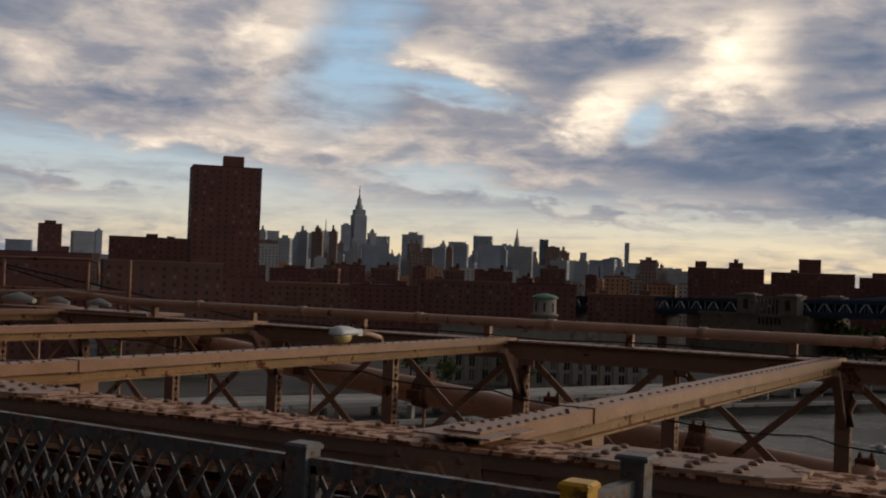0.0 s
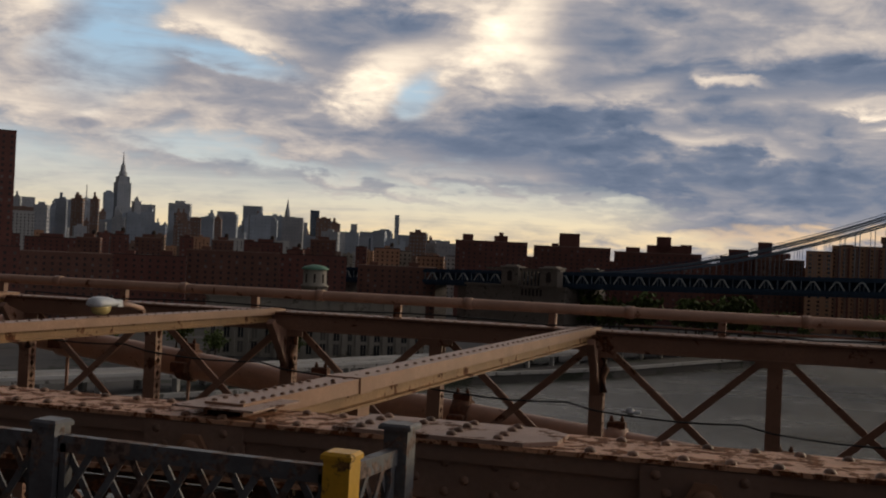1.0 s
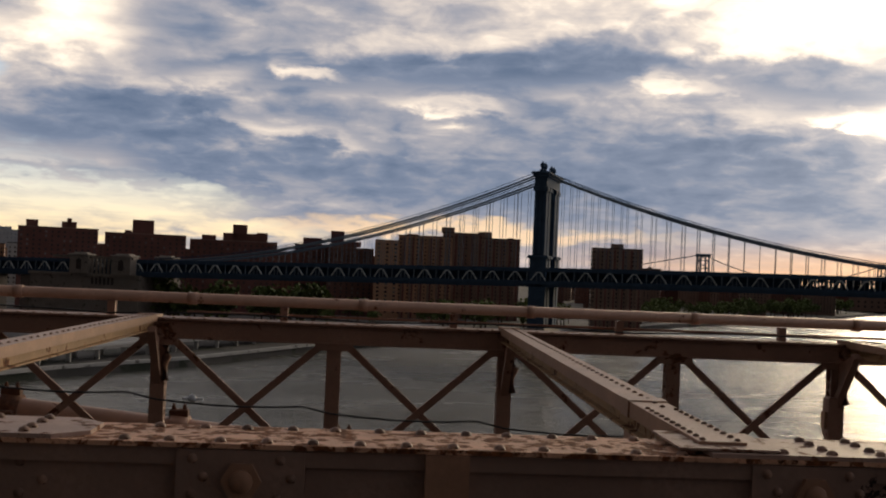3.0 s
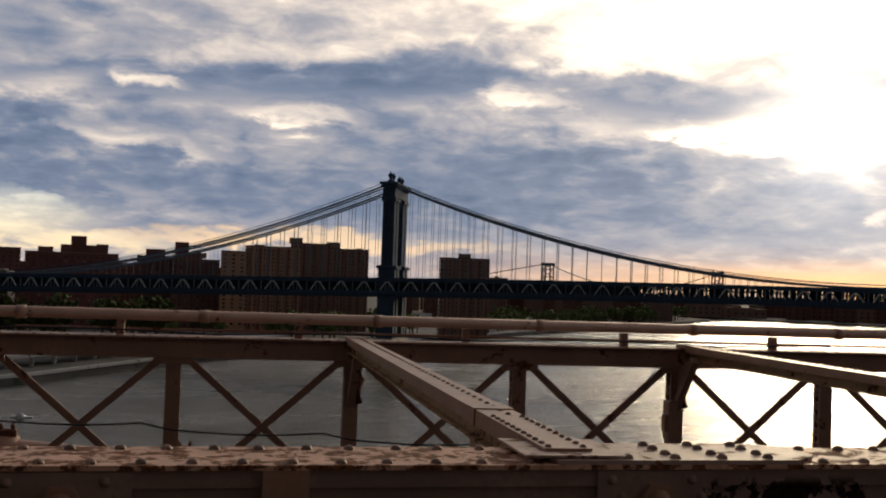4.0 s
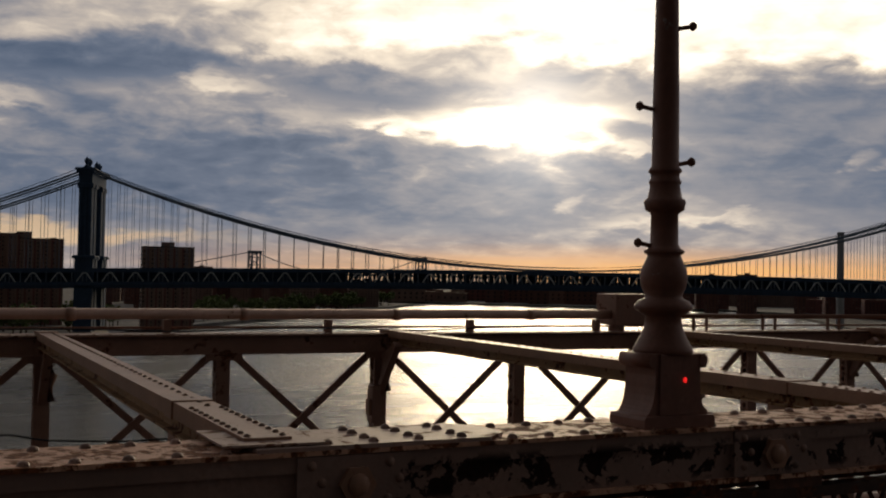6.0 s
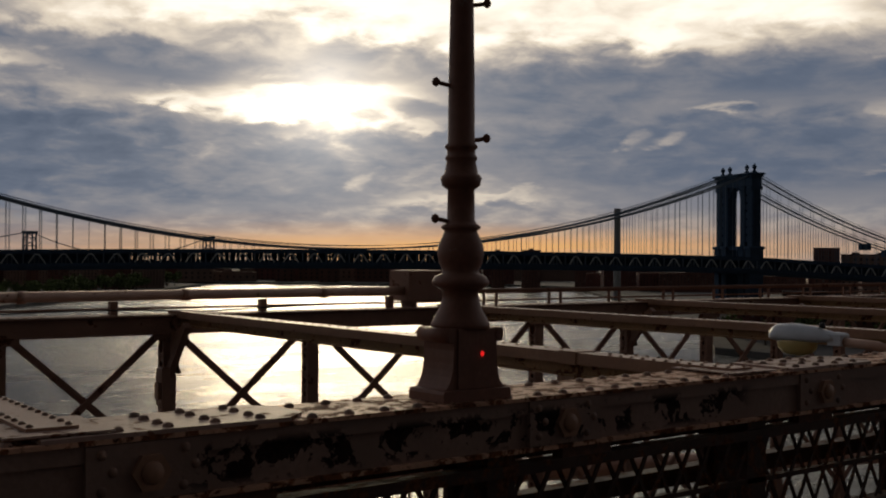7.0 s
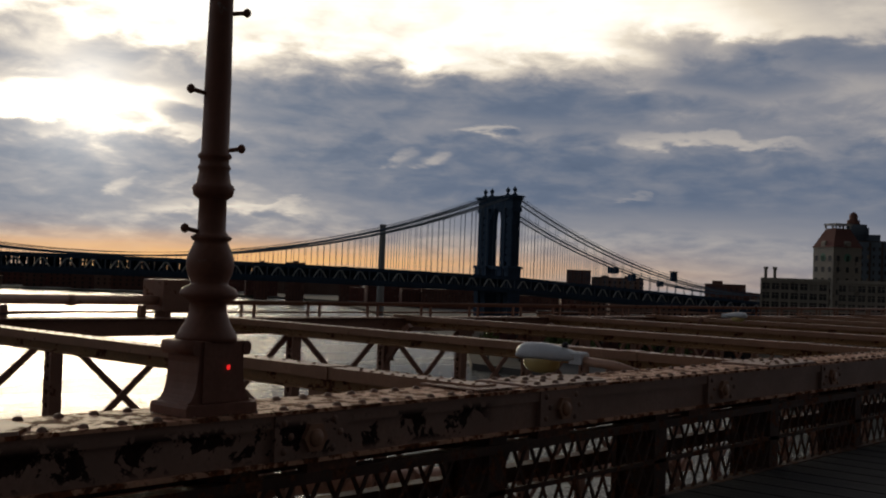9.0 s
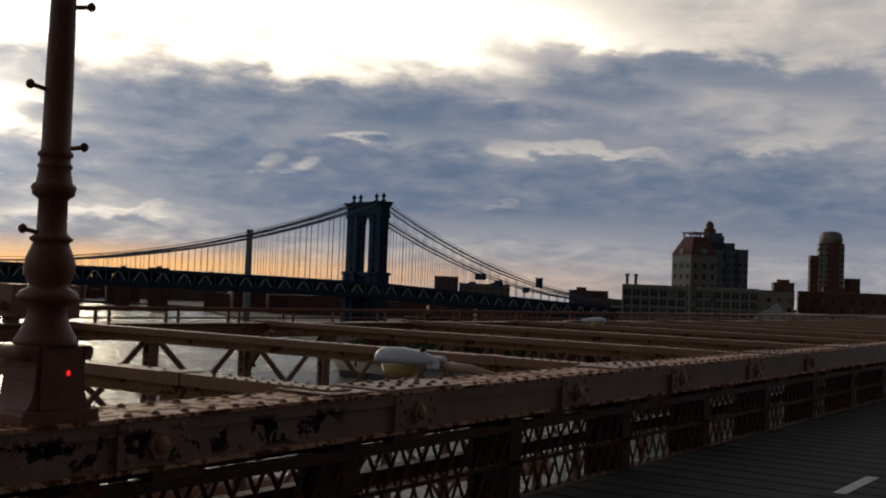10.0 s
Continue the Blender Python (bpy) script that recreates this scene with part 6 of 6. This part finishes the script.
def road_lamp(x, y, z, m_turn, label, size=1.0):
    """Cobra-head street lamp; its head reaches out over the roadway."""
    root = thing("road_lamp", label, "street lamp", Matrix.Translation((x, y, z)) @ Matrix.Rotation(radians(m_turn), 4, "Z") @ Matrix.Scale(size, 4), "road lamps")
    n, seg = 15, 14
    vs, fs = [], []
    for i in range(n):
        t = i / (n - 1)
        w = float(np.interp(t, (0, 0.05, 0.15, 0.4, 0.65, 0.85, 1), (0.05, 0.115, 0.15, 0.158, 0.135, 0.1, 0.075)))
        h = w * 0.85
        for k in range(seg):
            a = 2 * math.pi * k / seg
            vs.append((w * math.cos(a), -0.36 + 0.72 * (1 - t), h * math.sin(a) * (1.0 if math.sin(a) > 0 else 0.35)))
    for i in range(n - 1):
        for k in range(seg):
            fs.append((i * seg + k, i * seg + (k + 1) % seg, (i + 1) * seg + (k + 1) % seg, (i + 1) * seg + k))
    fs += [tuple(reversed(range(seg))), tuple((n - 1) * seg + k for k in range(seg))]
    part("housing", Geo().add(vs, fs, True), M_GREY, root, "grey metal housing")
    part("lens", Geo().lathe([(0.02, -0.158), (0.06, -0.152), (0.1, -0.128), (0.124, -0.09), (0.132, -0.04), (0.132, 0.0)], 18), M_LENS, root, "amber glass bowl", at=Matrix.Translation((0, 0.07, -0.015)) @ Matrix.Diagonal((1, 1.6, 1, 1)))
    part("collar", Geo().box(-0.07, 0.07, -0.44, -0.3, -0.05, 0.07, 0.02), M_GREY, root)
    part("photocell", Geo().lathe([(0.03, 0.1), (0.03, 0.135), (0.02, 0.15)], 10, (0, -0.2, 0)), M_BLACK, root)
    part("arm", Geo().tube([(0, -0.34, -0.01), (0, -0.75, -0.03), (0, -1.1, -0.10)], 0.045, 10), M_CABLE, root, "rusty tan arm")
    part("bracket", Geo().bar((0, -1.1, -0.10), (0, -1.35, -0.55), 0.08, 0.08), M_LAMP, root)


road_lamp(9.15, 5.6, 0.06, 0, "grey cobra-head road lamp above the roadway by the inner truss")
road_lamp(-7.95, 10.1, 0.165, 180, "pale cobra-head road lamp over the roadway", 0.72)
road_lamp(22.6, 10.2, 0.20, 180, "pale cobra-head road lamp over the roadway", 0.72)


def fence():
    root = thing("gate_fence", "blue-grey painted steel lattice fence with a yellow end post", "fence", Matrix.Translation((-3.27, 0, 0.008)) @ Matrix.Rotation(0.011, 4, "Y") @ Matrix.Translation((3.27, 0, 0)))
    y = 2.92
    ztop = 0.045
    for x in (-6.35, -3.27, -1.93):
        m = M_YELLOW if x > -2.5 else M_FENCE
        po = part("post", Geo().box(x - 0.056, x + 0.056, y - 0.056, y + 0.056, DECK_Z - 0.05, ztop + 0.012), m, root, "yellow painted end post" if m is M_YELLOW else "")
        part("post_cap", Geo().box(x - 0.065, x + 0.065, y - 0.065, y + 0.065, ztop + 0.012, ztop + 0.042, 0.012), m, po)
    po = part("post", Geo().box(-1.95, -1.84, 3.43, 3.54, DECK_Z - 0.03, 0.105), M_FENCE, root)
    part("post_cap", Geo().box(-1.97, -1.82, 3.41, 3.56, 0.105, 0.131, 0.01), M_FENCE, po)
    runs = [((-6.28, y), (-3.33, y)), ((-3.21, y), (-1.98, y)), ((-1.93, y + 0.07), (-1.9, 3.42))]
    for (xa, ya), (xb, yb) in runs:
        a, b = Vector((xa, ya, 0)), Vector((xb, yb, 0))
        d, L = (b - a).normalized(), (b - a).length
        zz = ztop - 0.055
        part("top_rail", Geo().bar(a + Vector((0, 0, zz)), b + Vector((0, 0, zz)), 0.05, 0.07), M_FENCE, root)
        part("bottom_rail", Geo().bar(a + Vector((0, 0, -0.82)), b + Vector((0, 0, -0.82)), 0.05, 0.07), M_FENCE, root)
        for e in (a + d * 0.02, b - d * 0.02):
            part("stile", Geo().bar(e + Vector((0, 0, -0.82)), e + Vector((0, 0, zz)), 0.03, 0.05), M_FENCE, root)
        # crossed flat bars, clipped to the panel
        H, slope, step = zz + 0.78, 0.62, 0.155
        k = -8
        off = d.cross(Vector((0, 0, 1))) * 0.012
        while k * step < L + H * slope:
            for s in (1, -1):
                x0 = k * step
                lo, hi = (x0, x0 + H * slope) if s > 0 else (x0 + H * slope, x0)
                t0 = [0.0, 1.0]
                dx = hi - lo
                for lim, sg in ((0.02, 1), (L - 0.02, -1)):
                    v0, v1 = sg * (lo - lim), sg * (hi - lim)
                    if v0 < 0 and v1 < 0:
                        t0 = None
                        break
                    if v0 < 0:
                        t0[0] = max(t0[0], v0 / (v0 - v1))
                    elif v1 < 0:
                        t0[1] = min(t0[1], v0 / (v0 - v1))
                if t0 and t0[1] - t0[0] > 0.03:
                    p, q = [a + d * (lo + dx * t) + Vector((0, 0, -0.785 + H * t)) + off * s for t in t0]
                    part("lattice_bar", Geo().bar(p, q, 0.030, 0.010, tuple(d.cross(Vector((0, 0, 1))))), M_FENCE, root)
            k += 1


fence()


def walkway_and_road():
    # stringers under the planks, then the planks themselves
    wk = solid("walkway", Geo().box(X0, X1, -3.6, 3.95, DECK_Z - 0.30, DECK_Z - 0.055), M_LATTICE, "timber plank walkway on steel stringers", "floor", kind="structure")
    road = solid("road", Geo().box(X0 - 30, X1 + 30, 4.7, 13.6, ROAD_Z - 0.4, ROAD_Z), M_ASPHALT, "asphalt roadway below the trusses", "road", kind="structure")
    mk = Geo()
    x = X0
    while x < X1:
        for y in (7.7, 10.7):
            mk.box(x, x + 3, y - 0.06, y + 0.06, ROAD_Z, ROAD_Z + 0.005)
        x += 9
    part("lane_dashes", mk, M_WHITE, road, "", "stuff")
    ml = Geo()
    x = X0
    while x < X1:
        ml.box(x, x + 1.3, 1.82, 1.94, DECK_Z, DECK_Z + 0.004)
        x += 2.6
    part("painted_line", ml, M_WHITE, wk, "worn white dashed lane line", "stuff")
    # far side: matching inner truss and roadway close the place behind the camera
    sb = thing("inner_truss", "tan steel truss girder on the walkway's other side", "truss")
    part("top_chord", Geo().box(X0, X1, -4.2, -3.68, -0.29, 0.0), M_TAN, sb)
    part("lattice_plate", Geo().box(X0, X1, -4.0, -3.95, -1.1, -0.4), M_LATTICE, sb)
    solid("road_south", Geo().box(X0 - 30, X1 + 30, -13.6, -4.7, ROAD_Z - 0.4, ROAD_Z), M_ASPHALT, "asphalt roadway below the trusses", "road", kind="structure")
    return wk


walk_ob = walkway_and_road()


def car(x, y, mat, turn):
    root = thing("car", "parked-looking car on the lower roadway", "car", Matrix.Translation((x, y, ROAD_Z)) @ Matrix.Rotation(radians(turn), 4, "Z"), "cars on the roadway")
    body = Geo()
    side = [(-2.2, 0.35), (2.2, 0.35), (2.25, 0.62), (2.1, 0.82), (1.1, 0.95), (0.55, 1.38), (-1.0, 1.45), (-1.75, 1.0), (-2.2, 0.95), (-2.25, 0.6)]
    n = len(side)
    vs = [(px, -0.85 + (0.12 if pz > 1.1 else 0), pz) for px, pz in side] + [(px, 0.85 - (0.12 if pz > 1.1 else 0), pz) for px, pz in side]
    body.add(vs, [tuple(range(n)), tuple(reversed(range(n, 2 * n)))] + [((i + 1) % n, i, n + i, n + (i + 1) % n) for i in range(n)])
    part("body", body, mat, root)
    part("windscreen", Geo().add([(1.13, -0.68, 0.99), (1.13, 0.68, 0.99), (0.62, 0.62, 1.36), (0.62, -0.62, 1.36)], [(0, 1, 2, 3)]), M_GLASS, root)
    for s in (-1, 1):
        part("side_window", Geo().box(-1.3, 0.6, s * 0.80 - 0.02, s * 0.80 + 0.02, 1.0, 1.32), M_GLASS, root)
        part("tail_light", Geo().box(-2.27, -2.2, s * 0.65 - 0.15, s * 0.65 + 0.15, 0.7, 0.85), M_TAILLIGHT, root)
        for px in (-1.4, 1.4):
            w = part("wheel", Geo().tube([(px, s * 0.72, 0.33), (px, s * 0.88, 0.33)], 0.33, 16), M_BLACK, root)
            part("rim", Geo().tube([(px, s * 0.88, 0.33), (px, s * 0.895, 0.33)], 0.2, 12), M_GREY, w)


for i, (x, y, t) in enumerate(((17.5, 6.2, 0), (25.5, 6.3, 0), (14.0, 9.3, 0), (31, 9.2, 0), (38, 6.2, 0), (-7, 6.2, 180))):
    car(x, y, CAR_MATS[i % 4], t)

# walkway planks, nearest stretch as separate boards
plank_meshes = []
for k in range(3):
    w = (0.138, 0.142, 0.135)[k]
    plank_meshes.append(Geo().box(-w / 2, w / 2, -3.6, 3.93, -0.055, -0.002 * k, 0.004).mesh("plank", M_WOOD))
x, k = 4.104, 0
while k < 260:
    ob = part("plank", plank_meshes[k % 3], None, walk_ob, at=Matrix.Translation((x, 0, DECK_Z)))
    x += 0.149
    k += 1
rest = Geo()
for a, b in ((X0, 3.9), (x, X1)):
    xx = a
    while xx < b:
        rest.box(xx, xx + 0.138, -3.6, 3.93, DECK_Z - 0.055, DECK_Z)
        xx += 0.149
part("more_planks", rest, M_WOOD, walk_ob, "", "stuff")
